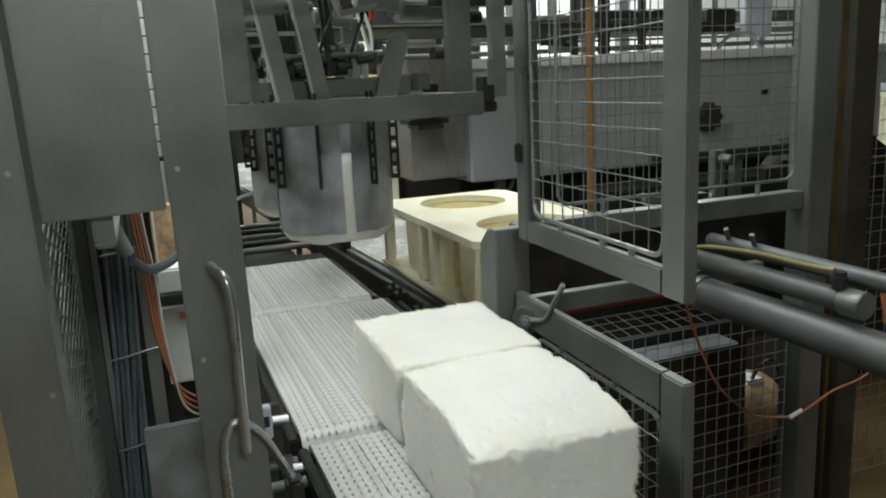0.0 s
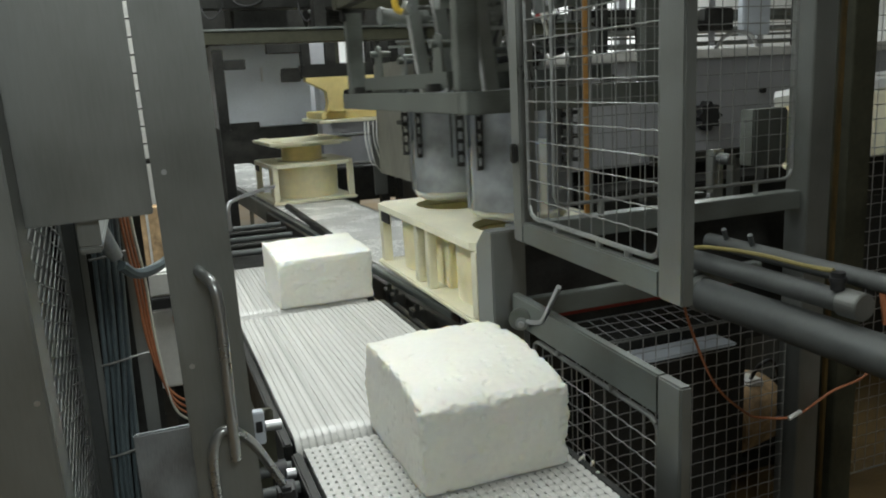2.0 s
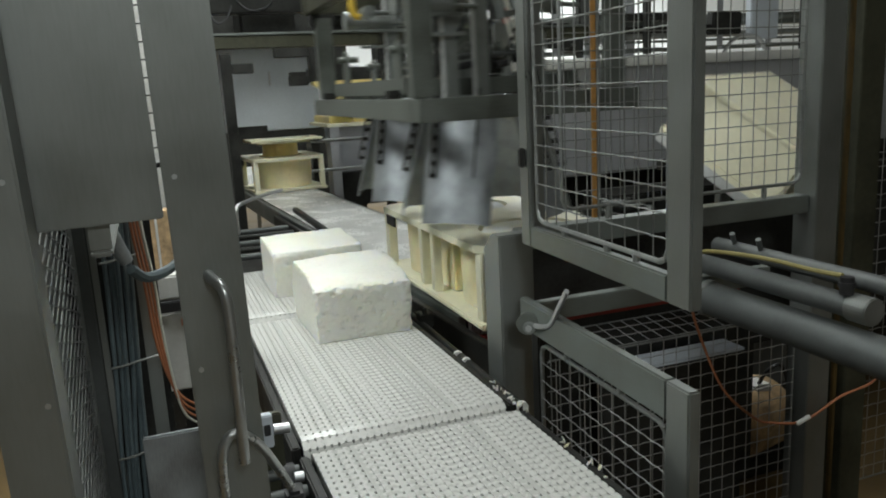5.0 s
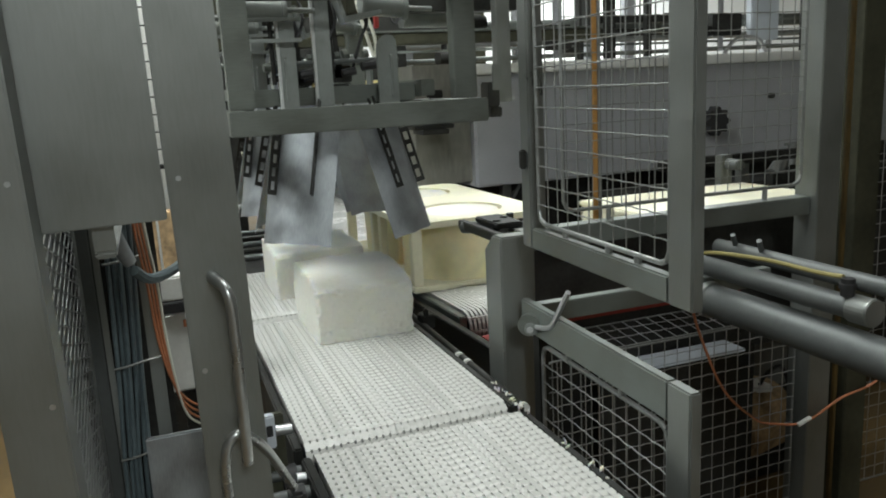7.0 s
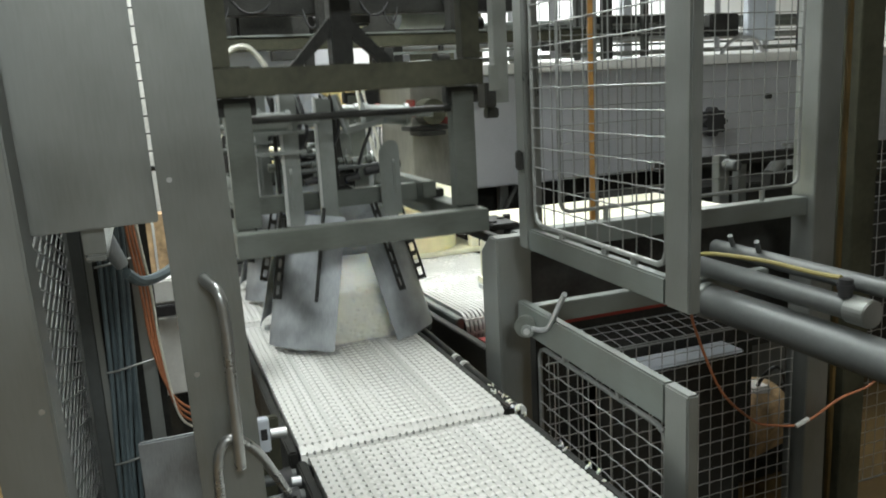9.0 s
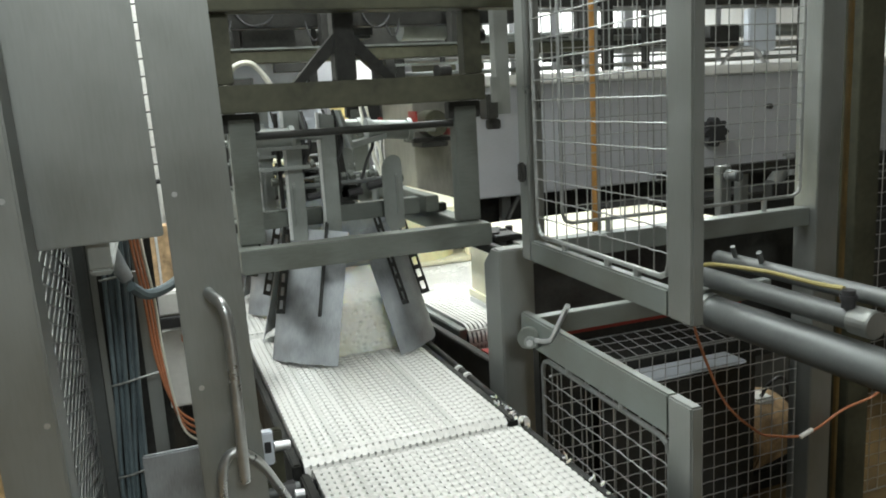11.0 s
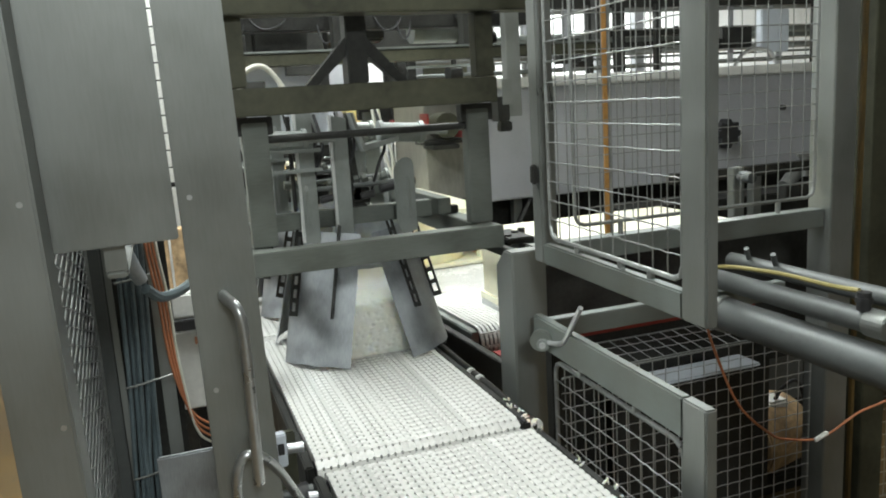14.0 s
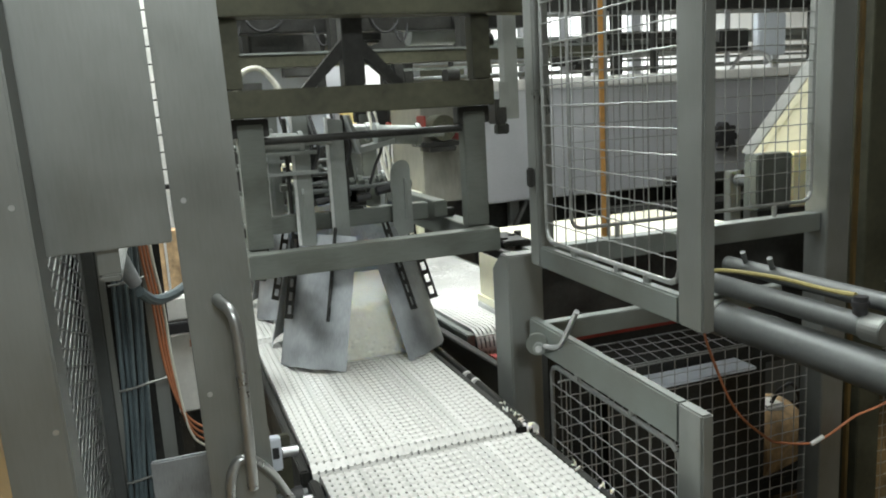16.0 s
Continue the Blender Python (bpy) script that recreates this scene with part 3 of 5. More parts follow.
JAWS = []
for gy in GY:
    for q in range(4):
        mid = math.pi / 4 + q * math.pi / 2
        pivot = (GX + 0.19 * math.cos(mid), gy + 0.19 * math.sin(mid), 1.66)
        jaw = part("jaw", jaw_sheet(GX, gy, mid, 0.188, 1.252, 1.668, radians(80)), SHEET, carriage, "curved blasted stainless jaw sheet", smooth=True, about=pivot)
        for da in (-0.36, 0.36):
            a = mid + da
            bm = bmesh.new()
            u = Vector((math.cos(a), math.sin(a), 0))
            t = Vector((-u.y, u.x, 0)) * 0.0025
            for r0, r1, z0, z1 in [(0.192, 0.199, 1.40, 1.69), (0.214, 0.222, 1.40, 1.69)] + [(0.199, 0.214, 1.40 + 0.042 * k, 1.415 + 0.042 * k) for k in range(7)]:
                c = [Vector((GX, gy, 0)) + u * r + t * s for s in (-1, 1) for r in (r0, r1)]
                vs = [bm.verts.new((p.x, p.y, z)) for z in (z0, z1) for p in (c[0], c[1], c[3], c[2])]
                for f in ((0, 3, 2, 1), (4, 5, 6, 7), (0, 1, 5, 4), (1, 2, 6, 5), (2, 3, 7, 6), (3, 0, 4, 7)):
                    bm.faces.new([vs[i] for i in f])
            fin = part("slotted_fin", bm, DARK, jaw, "dark slotted stiffener")
            for v in fin.data.vertices:
                v.co += Vector(BASE) - Vector(pivot)
        if q in (2, 3):
            lean = Vector((math.cos(mid), math.sin(mid), 0)) * 0.30
            for dx in ((-0.022, 0.088) if q == 2 else (0.02,)):
                bm = bmesh.new()
                top = 0.36 if q == 2 else 0.17
                w = 0.024 if q == 2 else 0.034
                outline = [(-w, -0.03), (w, -0.03), (w, top)] + ([(w * math.cos(a), top + w * math.sin(a)) for a in (i * math.pi / 8 for i in range(1, 8))] if q == 3 else []) + [(-w, top)]
                prism(bm, outline, "y", -0.006, 0.006)
                for v in bm.verts:
                    v.co = Vector(pivot) + Vector((dx, -0.004, 0)) + v.co + lean * v.co.z
                bmesh.ops.recalc_face_normals(bm, faces=bm.faces[:])
                arm = part("lever_arm", bm, LEVER, jaw, "flat steel lever with bright edges", bevel=0.002)
                for v in arm.data.vertices:
                    v.co += Vector(BASE) - Vector(pivot)
                if q == 2:
                    bm = bmesh.new()
                    box(bm, -w - 0.0085, -w - 0.0005, -0.0085, 0.0065, -0.03, top)
                    for v in bm.verts:
                        v.co = Vector(pivot) + Vector((dx, -0.004, 0)) + v.co + lean * v.co.z
                    strip = part("edge_strip", bm, MACHINED, jaw, "bright machined edge")
                    for v in strip.data.vertices:
                        v.co += Vector(BASE) - Vector(pivot)
        JAWS.append((jaw, mid, Vector(pivot) - Vector(BASE)))


# ---- moulds ----
def ring_plate(bm, x0, x1, y0, y1, z0, z1, holes, r, n=64, chamfer=0.05):
    """A plate with round holes side by side along y, built strip by strip."""
    ys = [y0] + [(a + b) / 2 for a, b in zip(holes, holes[1:])] + [y1]
    cx = (x0 + x1) / 2
    for (ya, yb), cy in zip(zip(ys, ys[1:]), holes):
        inner, outer = [], []
        for i in range(n):
            a = 2 * math.pi * i / n
            c, s = math.cos(a), math.sin(a)
            inner.append((cx + r * c, cy + r * s))
            k = min((x1 - cx) / abs(c) if abs(c) > 1e-6 else 9, ((yb - cy) if s > 0 else (cy - ya)) / abs(s) if abs(s) > 1e-6 else 9)
            end = (y1 - cy) if s > 0 and yb == y1 else (cy - y0) if s < 0 and ya == y0 else None
            if end:
                k = min(k, ((x1 - cx) + end - chamfer) / (abs(c) + abs(s)))
            outer.append((cx + k * c, cy + k * s))
        rows = [[bm.verts.new((*p, z)) for p in ps] for z in (z0, z1) for ps in (inner, outer)]
        for i in range(n):
            j = (i + 1) % n
            bm.faces.new((rows[2][i], rows[3][i], rows[3][j], rows[2][j]))
            bm.faces.new((rows[0][i], rows[0][j], rows[1][j], rows[1][i]))
            bm.faces.new((rows[0][i], rows[2][i], rows[2][j], rows[0][j]))
            bm.faces.new((rows[1][i], rows[1][j], rows[3][j], rows[3][i]))
    bmesh.ops.recalc_face_normals(bm, faces=bm.faces[:])


MW, ML, MH = 0.62, 1.14, 0.285
MT = 0.86  # length of the closed moulds in the turner


def mould(label, group="moulds", closed=False, length=ML, cups=(-0.31, 0.31)):
    """A double mould: base plate, top plate, corner posts and walls; open ones have two round cups, closed ones a plain top."""
    m = thing("cheese_mould", (0, 0, 0), label, "mould", group)
    x, y = MW / 2, length / 2
    solid("base_plate", MOULD, m, (-x, x, -y, y, 0, 0.022), bevel=0.006)
    bm = bmesh.new()
    if closed:
        box(bm, -x, x, -y, y, MH - 0.026, MH)
    else:
        ring_plate(bm, -x, x, -y, y, MH - 0.026, MH, cups, 0.188)
        for yy in cups:
            cup = bmesh.new()
            n = 36
            prof = [(0.188, MH - 0.03), (0.186, 0.16), (0.184, 0.03), (0.25, 0.0235), (0.254, 0.16), (0.256, MH - 0.027)]
            rows = [[cup.verts.new((r * math.cos(2 * math.pi * i / n), yy + r * math.sin(2 * math.pi * i / n), z)) for i in range(n)] for r, z in prof]
            for a, e in zip(rows, rows[1:] + rows[:1]):
                for i in range(n):
                    cup.faces.new((a[i], a[(i + 1) % n], e[(i + 1) % n], e[i]))
            bmesh.ops.recalc_face_normals(cup, faces=cup.faces[:])
            part("cup", cup, AMBER, m, "round mould cup", smooth=True)
    part("top_plate", bm, MOULD, m, "cream plate" if closed else "cream plate with two round openings")
    if closed:
        e, w = y - 0.012, x - 0.012
        for s in (-1, 1):
            for yy in (-1, 1):
                solid("side_wall", MOULD, m, (s * w - 0.006, s * w + 0.006, min(yy * 0.001, yy * e), max(yy * 0.001, yy * e), 0.0225, MH - 0.0265), bevel=0.003)
                solid("wall_rib", MOULD, m, (s * (w + 0.014) - 0.0075, s * (w + 0.014) + 0.0075, yy * 0.22 - 0.03, yy * 0.22 + 0.03, 0.0225, MH - 0.0265), bevel=0.003)
            solid("end_wall", MOULD, m, (-w + 0.0065, w - 0.0065, s * e - 0.006, s * e + 0.006, 0.0225, MH - 0.0265), bevel=0.003)
    if closed:
        solid("carrier_plate", MACHINED, m, (-x, x, -y, y, MH + 0.002, MH + 0.047), bevel=0.004, label="pale steel carrier plate")
    if not closed:
        for px in (-x + 0.012, x - 0.052):
            for py in (-y + 0.02, y - 0.07):
                solid("post", MOULD, m, (px, px + 0.04, py, py + 0.05, 0.0225, MH - 0.0265), bevel=0.004)
            for py in ((-0.085, 0.045) if len(cups) > 1 else ()):
                solid("post", MOULD, m, (px + 0.002, px + 0.036, py, py + 0.04, 0.0225, MH - 0.0265), bevel=0.004)
        if len(cups) > 1:
            solid("core", AMBER, m, (-0.225, 0.225, -0.12, 0.12, 0.0225, MH - 0.0265), bevel=0.004, label="amber wall between the cups")
        solid("tag", BLACK, m, (-x + 0.002, -x + 0.008, y - 0.2, y - 0.08, MH - 0.075, MH - 0.03), bevel=0.002, label="small black tag")
    return m


def lid(label):
    m = thing("pressing_cover", (0, 0, 0), label, "cover", "pressing covers")
    x, y = MW / 2 - 0.01, 0.32
    solid("plate", MOULD, m, (-x, x, -y, y, 0.13, 0.152), (-x + 0.06, x - 0.06, -y + 0.06, y - 0.06, 0.112, 0.13), bevel=0.005, joined=True)
    bm = bmesh.new()
    rod(bm, (0, 0, 0.0), (0, 0, 0.1115), 0.15, 32)
    part("follower", bm, FOLLOWER, m, "amber round follower", smooth=True)
    for px in (-0.26, 0.2):
        for py in (-0.26, 0.2):
            solid("lug", MOULD, m, (px, px + 0.06, py, py + 0.06, 0.1525, 0.162), bevel=0.003)
    return m


MX = 1.285
ZL = Z0 - 0.018
mould_lane = mould("cream plastic double mould with round amber cups on the lane conveyor")
mould_far = mould("cream plastic single mould far along the lane conveyor", length=0.66, cups=(0.0,))
mould_turn = mould("cream plastic double mould tipped over by the turner", closed=True, length=MT)
mould_next = mould("cream plastic double mould entering the turner before it tips", closed=True, length=MT)
lid_far = lid("cream plastic mould lid with an amber follower resting on a mould")
lid_hung = thing("pressing_cover", (1.45, 5.8, 1.46), "amber and cream plastic mould lid hanging from the lifter", "cover", "pressing covers")
solid("plate", MOULD, lid_hung, (1.195, 1.70, 5.5, 6.12, 1.46, 1.485), bevel=0.005)
solid("follower", FOLLOWER, lid_hung, (1.225, 1.67, 5.54, 6.08, 1.486, 1.535), bevel=0.008, label="amber follower")


# ---- guard doors and cage on the far side of the belts ----
def wire_mesh(plane, u0, u1, v0, v1, at, step=0.05, r=0.0017, rim=0.006, feet=()):
    """Welded mesh in an upright plane; plane gives a point from (u, v, w)."""
    bm, edge = bmesh.new(), bmesh.new()
    n = max(1, round((u1 - u0) / step))
    for i in range(1, n):
        u = u0 + (u1 - u0) * i / n
        rod(bm, plane(u, v0, at), plane(u, v1, at), r, 6)
    us = [u0 + (u1 - u0) * k / (2 * n) for k in range(2 * n + 1)]
    m = max(1, round((v1 - v0) / step))
    for i in range(1, m):
        v = v0 + (v1 - v0) * i / m
        off = [random.uniform(-0.0004, 0.0004) for _ in us]
        for k in range(2 * n):
            a, b = (plane(us[q], v + off[q] + (0.0005 if q % 2 else -0.0005), at + (0.002 if q % 2 else 0.0042)) for q in (k, k + 1))
            rod(bm, a, b, r, 6, caps=False)
    c = 0.03
    loop = [(u0 + c, v0), (u1 - c, v0), (u1 - c * 0.3, v0 + c * 0.3), (u1, v0 + c), (u1, v1 - c), (u1 - c * 0.3, v1 - c * 0.3), (u1 - c, v1), (u0 + c, v1), (u0 + c * 0.3, v1 - c * 0.3), (u0, v1 - c), (u0, v0 + c), (u0 + c * 0.3, v0 + c * 0.3)]
    for (a, b), (d, e) in zip(loop, loop[1:] + loop[:1]):
        rod(edge, plane(a, b, at), plane(d, e, at), rim, 8)
    for u, v, dv in feet:
        rod(edge, plane(u, v, at), plane(u, v + dv, at), rim * 1.4, 8)
    return bm, edge


AZ = radians(2.0)


def leaf(u, v, w):
    """A point on the open doors: u from the hinge towards its free edge, v up, w to the front side."""
    return Vector((0.965 - u * math.sin(AZ) - w * math.cos(AZ), 1.955 - u * math.cos(AZ) + w * math.sin(AZ), v))


def leaf_bar(name, parent, u0, u1, v0, v1, w0, w1, mat=STEEL, label="", bevel=0.004):
    bm = bmesh.new()
    vs = box(bm, u0, u1, v0, v1, w0, w1)
    for v in vs:
        v.co = leaf(*v.co)
    bmesh.ops.recalc_face_normals(bm, faces=bm.faces[:])
    return part(name, bm, mat, parent, label, bevel=bevel)


def guard_door(name, u1, z0, z1, sill, head, mesh_z0, mesh_z1, label):
    d = thing(name, tuple(leaf(0, z0, 0)), label, "guard door", "guard doors")
    leaf_bar("free_stile", d, u1 - 0.075, u1, z0, z1, 0.0175, 0.045)
    if sill:
        leaf_bar("hinge_stile", d, 0.03, 0.085, z0, z1, 0, 0.045)
    else:
        # Gate's stile is darkened to carry the shadow below its top rail.
        leaf_bar("hinge_stile", d, 0.04, 0.085, z0, z1 - 0.09, 0.003, 0.03, DARK)
    if sill:
        leaf_bar("bottom_rail", d, 0.0855, u1 - 0.0755, z0, z0 + sill, 0.0185, 0.044, STEEL_H)
    if head:
        leaf_bar("top_rail", d, 0.0855 if sill else 0.0, u1 - 0.0755, z1 - head, z1, 0.0185, 0.044, STEEL_H)
    mesh, rim = wire_mesh(leaf, 0.105, u1 - 0.088, mesh_z0, mesh_z1, 0.03, feet=[(u, mesh_z0, -0.035) for u in (0.25, 0.45, u1 - 0.2)] if sill else [(u, mesh_z1, 0.03) for u in (0.25, 0.5)])
    part("mesh", mesh, GALV, d, "galvanised welded wire mesh", kind="stuff")
    part("mesh_rim", rim, GALV, d, "bent wire rim", smooth=True)
    return d


upper = guard_door("guard_door", 0.765, 1.281, 2.5, 0.055, 0.055, 1.352, 2.43, "open stainless guard door with wire mesh, hinged on the column")
for z in (1.49, 2.2):
    leaf_bar("hinge", upper, 0.055, 0.075, z, z + 0.05, 0.046, 0.062, DARK, "dark hinge knuckle")
lower = guard_door("guard_gate", 0.765, 0.1, 1.125, 0, 0.085, 0.2, 1.02, "open low stainless guard gate with wire mesh")

column = thing("guard_column", (0.93, 2.04, 0), "square stainless column with a bevelled top", "column")
bm = bmesh.new()
prism(bm, [(1.99, 0.0), (2.10, 0.0), (2.10, 1.245), (2.045, 1.295), (1.99, 1.295)], "x", 0.88, 0.985)
part("column", bm, STEEL, column, bevel=0.004)
latch = thing("door_latch", (0.90, 1.92, 1.05), "stainless cam latch with a bent lever on the gate", "latch")
LD = Vector((-0.62, -0.78, 0))
lc = Vector((0.905, 1.872, 1.078))
bm = bmesh.new()
rod(bm, lc, lc + LD * 0.022, 0.03, 28)
part("cam_plate", bm, CARRIAGE, latch, smooth=True, bevel=0.003)
bm = bmesh.new()
rod(bm, lc + LD * 0.0225 + Vector((0.008, 0, -0.008)), lc + LD * 0.034 + Vector((0.008, 0, -0.008)), 0.017, 20)
part("boss", bm, LEVER, latch, smooth=True, bevel=0.002)
rods("bolt", BRIGHT, latch, (lc + LD * 0.0345 + Vector((0.008, 0, -0.008)), lc + LD * 0.04 + Vector((0.008, 0, -0.008))), r=0.009, n=6)
rods("spindle", STEEL, latch, (lc, lc - LD * 0.03), r=0.012)
pipe("lever", BRIGHT, latch, [(0.905, 1.835, 1.078), (0.912, 1.80, 1.083), (0.914, 1.765, 1.10), (0.911, 1.72, 1.15), (0.906, 1.665, 1.211)], 0.0068)

cage = thing("guard_fence", (1.6, 2.1, 0), "fixed stainless guard fence with wire mesh panels", "fence")
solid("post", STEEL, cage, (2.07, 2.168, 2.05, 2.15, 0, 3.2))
solid("post", BROWN, cage, (2.242, 2.345, 2.05, 2.15, 0, 3.2), label="dark brown stainless post")
solid("cable_duct", DULL_AMBER, cage, (2.200, 2.211, 2.055, 2.075, 0, 3.2), label="dull amber strip between two posts")
solid("mid_rail", STEEL_H, cage, (0.99, 2.068, 2.075, 2.135, 1.225, 1.286))


def fence_plane(u, v, w):
    return Vector((u, 2.105 - w, v))


def fence_panel(name, *size, feet=(), wire=GALV):
    mesh, rim = wire_mesh(fence_plane, *size, 0.0, rim=0.006 if size[2] > 1 else 0.0035, feet=feet)
    part(name, mesh, wire, cage, "welded steel wire mesh", kind="stuff")
    part("mesh_rim", rim, GALV, cage, "bent wire rim", smooth=True)


fence_panel("upper_mesh", 1.144, 2.05, 1.326, 2.6, feet=[(u, 1.326, -0.04) for u in (1.3, 1.62, 1.9)])
# Brighter steel on these two meshes stands in for glints on the wires.
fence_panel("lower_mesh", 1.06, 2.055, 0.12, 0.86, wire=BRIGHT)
fence_panel("side_mesh", 2.375, 3.3, 0.15, 2.6, wire=BRIGHT)


def cover_plane(u, v, w):
    return Vector((u, 2.112 + v, 0.865 + v * 0.12 + w))


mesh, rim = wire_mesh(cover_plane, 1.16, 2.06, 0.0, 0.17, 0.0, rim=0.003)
# Cover wires brightened like the lower mesh, in place of caught light.
part("cover_mesh", mesh, BRIGHT, cage, "welded wire mesh with brightened wires", kind="stuff")
part("mesh_rim", rim, GALV, cage, "bent wire rim", smooth=True)
solid("angle_beam", STEEL_H, cage, (0.99, 1.86, 2.02, 2.06, 1.02, 1.077), bevel=0.003)
solid("red_strip", RED, cage, (1.1, 1.8, 2.09, 2.12, 0.985, 1.01), label="red painted strip", bevel=0.003)

duct = thing("cable_strip", (1.3, 2.17, 1.2), "amber vertical cable strip behind the mesh", "cable")
solid("strip", AMBER_STRIP, duct, (1.285, 1.302, 2.165, 2.175, 1.2, 5.2), bevel=0.002)
solid("strip_edge", GALV, duct, (1.304, 1.314, 2.163, 2.175, 1.2, 5.2), bevel=0.002)

# ---- pusher tubes ----
ram = thing("pusher_tube", (1.6, 1.2, 1.0), "thick grey tube beside the guard fence", "tube")
bm = bmesh.new()
rod(bm, (1.6, 0.1, 1.013), (1.6, 2.04, 1.013), 0.052, 28)
part("tube", bm, TUBE_GREY, ram, smooth=True)
for y in (1.98, 0.6):
    bm = bmesh.new()
    rod(bm, (1.6, y, 1.013), (1.6, y + 0.03, 1.013), 0.058, 28)
    part("collar", bm, STEEL, ram, "steel collar", smooth=True, bevel=0.003)
bm = bmesh.new()
rod(bm, (1.6, 0.09, 1.013), (1.6, 0.1, 1.013), 0.05, 28)
part("end_cap", bm, BLACK, ram, "black end cap", smooth=True)
solid("support", DARK, ram, (1.56, 1.64, 0.6, 0.64, 0, 0.96), bevel=0.004)
rodless = thing("air_cylinder", (1.6, 1.7, 1.1), "grey pneumatic cylinder with a round end cap", "cylinder")
bm = bmesh.new()
rod(bm, (1.6, 1.44, 1.118), (1.6, 2.04, 1.118), 0.03, 24)
part("barrel", bm, TUBE_GREY, rodless, smooth=True)
bm = bmesh.new()
rod(bm, (1.6, 1.405, 1.118), (1.6, 1.47, 1.118), 0.036, 24)
part("end_cap", bm, STEEL, rodless, smooth=True, bevel=0.003)
bm = bmesh.new()
rod(bm, (1.585, 1.475, 1.15), (1.585, 1.475, 1.195), 0.017, 16)
rod(bm, (1.585, 1.475, 1.17), (1.585, 1.475, 1.182), 0.021, 16)
part("air_fitting", bm, BLACK, rodless, "black push-in fitting", smooth=True)
upper_tube = thing("guide_tube", (1.66, 1.7, 1.16), "slim grey guide tube with screws", "tube")
bm = bmesh.new()
rod(bm, (1.66, 0.1, 1.17), (1.66, 2.04, 1.17), 0.024, 20)
part("tube", bm, TUBE_GREY, upper_tube, smooth=True)
for y in (1.84, 1.95):
    rods("screw", TUBE_GREY, upper_tube, ((1.65, y, 1.19), (1.63, y - 0.01, 1.225)), r=0.008)
ohose = thing("orange_air_hose", (1.9, 2.15, 0.45), "thin orange air hose sagging in front of the mesh", "hose")
pipe("hose", ORANGE, ohose, [(1.55, 2.03, 1.01), (1.60, 2.05, 0.89), (1.71, 2.06, 0.67), (1.85, 2.07, 0.535), (1.93, 2.075, 0.495), (2.05, 2.04, 0.49), (2.19, 2.02, 0.56), (2.31, 1.98, 0.62), (2.33, 1.97, 0.75)], 0.0045)
rods("tee_fitting", WHITE_PLASTIC, ohose, ((2.02, 2.04, 0.485), (2.07, 2.035, 0.505)), r=0.008)
stub = thing("orange_hose_end", (1.7, 1.4, 1.06), "short orange hose end beside the cylinder", "hose")
pipe("hose", ORANGE, stub, [(1.655, 1.40, 1.15), (1.66, 1.398, 1.12), (1.665, 1.395, 1.07)], 0.012)
yhose = thing("yellow_air_hose", (1.58, 1.8, 1.17), "yellow air hose lying along the cylinder", "hose")
pipe("hose", YELLOW, yhose, [(1.555, 2.03, 1.155), (1.57, 1.95, 1.175), (1.58, 1.75, 1.19), (1.585, 1.58, 1.19), (1.585, 1.49, 1.195)], 0.0065)

# ---- behind the lower mesh ----
crate = thing("machine_box", (1.7, 2.8, 0), "dark machine box with a pale worktop", "machine")
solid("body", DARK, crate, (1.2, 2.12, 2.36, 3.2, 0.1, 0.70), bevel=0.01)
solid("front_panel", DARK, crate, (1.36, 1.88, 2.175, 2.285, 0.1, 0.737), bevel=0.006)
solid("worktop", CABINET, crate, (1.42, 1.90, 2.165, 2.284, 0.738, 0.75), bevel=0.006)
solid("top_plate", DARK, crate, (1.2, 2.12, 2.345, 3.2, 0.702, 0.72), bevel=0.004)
solid("leg", DARK, crate, (1.22, 1.28, 2.4, 2.46, 0, 0.1), (2.04, 2.10, 2.4, 2.46, 0, 0.1), bevel=0.003)
sink = thing("floor_machine", (2.9, 3.3, 0), "dark floor machine behind the guard fence", "machine")
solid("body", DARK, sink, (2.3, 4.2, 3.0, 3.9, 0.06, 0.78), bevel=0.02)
solid("door", TUBE_GREY, sink, (2.4, 2.9, 2.985, 2.999, 0.15, 0.7), bevel=0.005)
solid("foot", DARK, sink, (2.35, 2.45, 3.05, 3.15, 0, 0.06), (4.05, 4.15, 3.05, 3.15, 0, 0.06), bevel=0.003)
motor = thing("drive_motor", (2.35, 2.6, 0), "tan and grey drive motor on the floor", "motor")
bm = bmesh.new()
rod(bm, (2.14, 2.55, 0.24), (2.42, 2.62, 0.24), 0.155, 24)
part("housing", bm, TAN, motor, smooth=True, bevel=0.008)
solid("foot", DARK, motor, (2.16, 2.5, 2.5, 2.68, 0, 0.085), bevel=0.008)
solid("terminal_box", WHITE_PLASTIC, motor, (2.27, 2.37, 2.52, 2.62, 0.315, 0.40), bevel=0.01)
pipe("cable", BLACK, motor, [(2.32, 2.55, 0.40), (2.31, 2.5, 0.47), (2.36, 2.48, 0.5), (2.42, 2.5, 0.42), (2.45, 2.5, 0.3), (2.52, 2.5, 0.02)], 0.008)

# ---- turner for moulds ----
turner = thing("mould_turner", (2.5, 2.9, 0), "dark steel mould turner with support arms", "machine")
for y in (2.42, 3.4):
    solid("leg", STEEL, turner, (1.75, 1.81, y, y + 0.06, 0, 0.81), (2.47, 2.53, y, y + 0.06, 0, 0.81))
    solid("track", DARK, turner, (1.36, 3.6, y, y + 0.05, 0.812, 0.868))
# Dark sheet added so the gap below the rail stays dark.
solid("dark_sheet", DARK, turner, (1.06, 3.4, 2.29, 2.305, 0.7, 1.185))
bm = bmesh.new()
rod(bm, (2.5, 2.36, 0.76), (2.5, 3.5, 0.76), 0.03, 20)
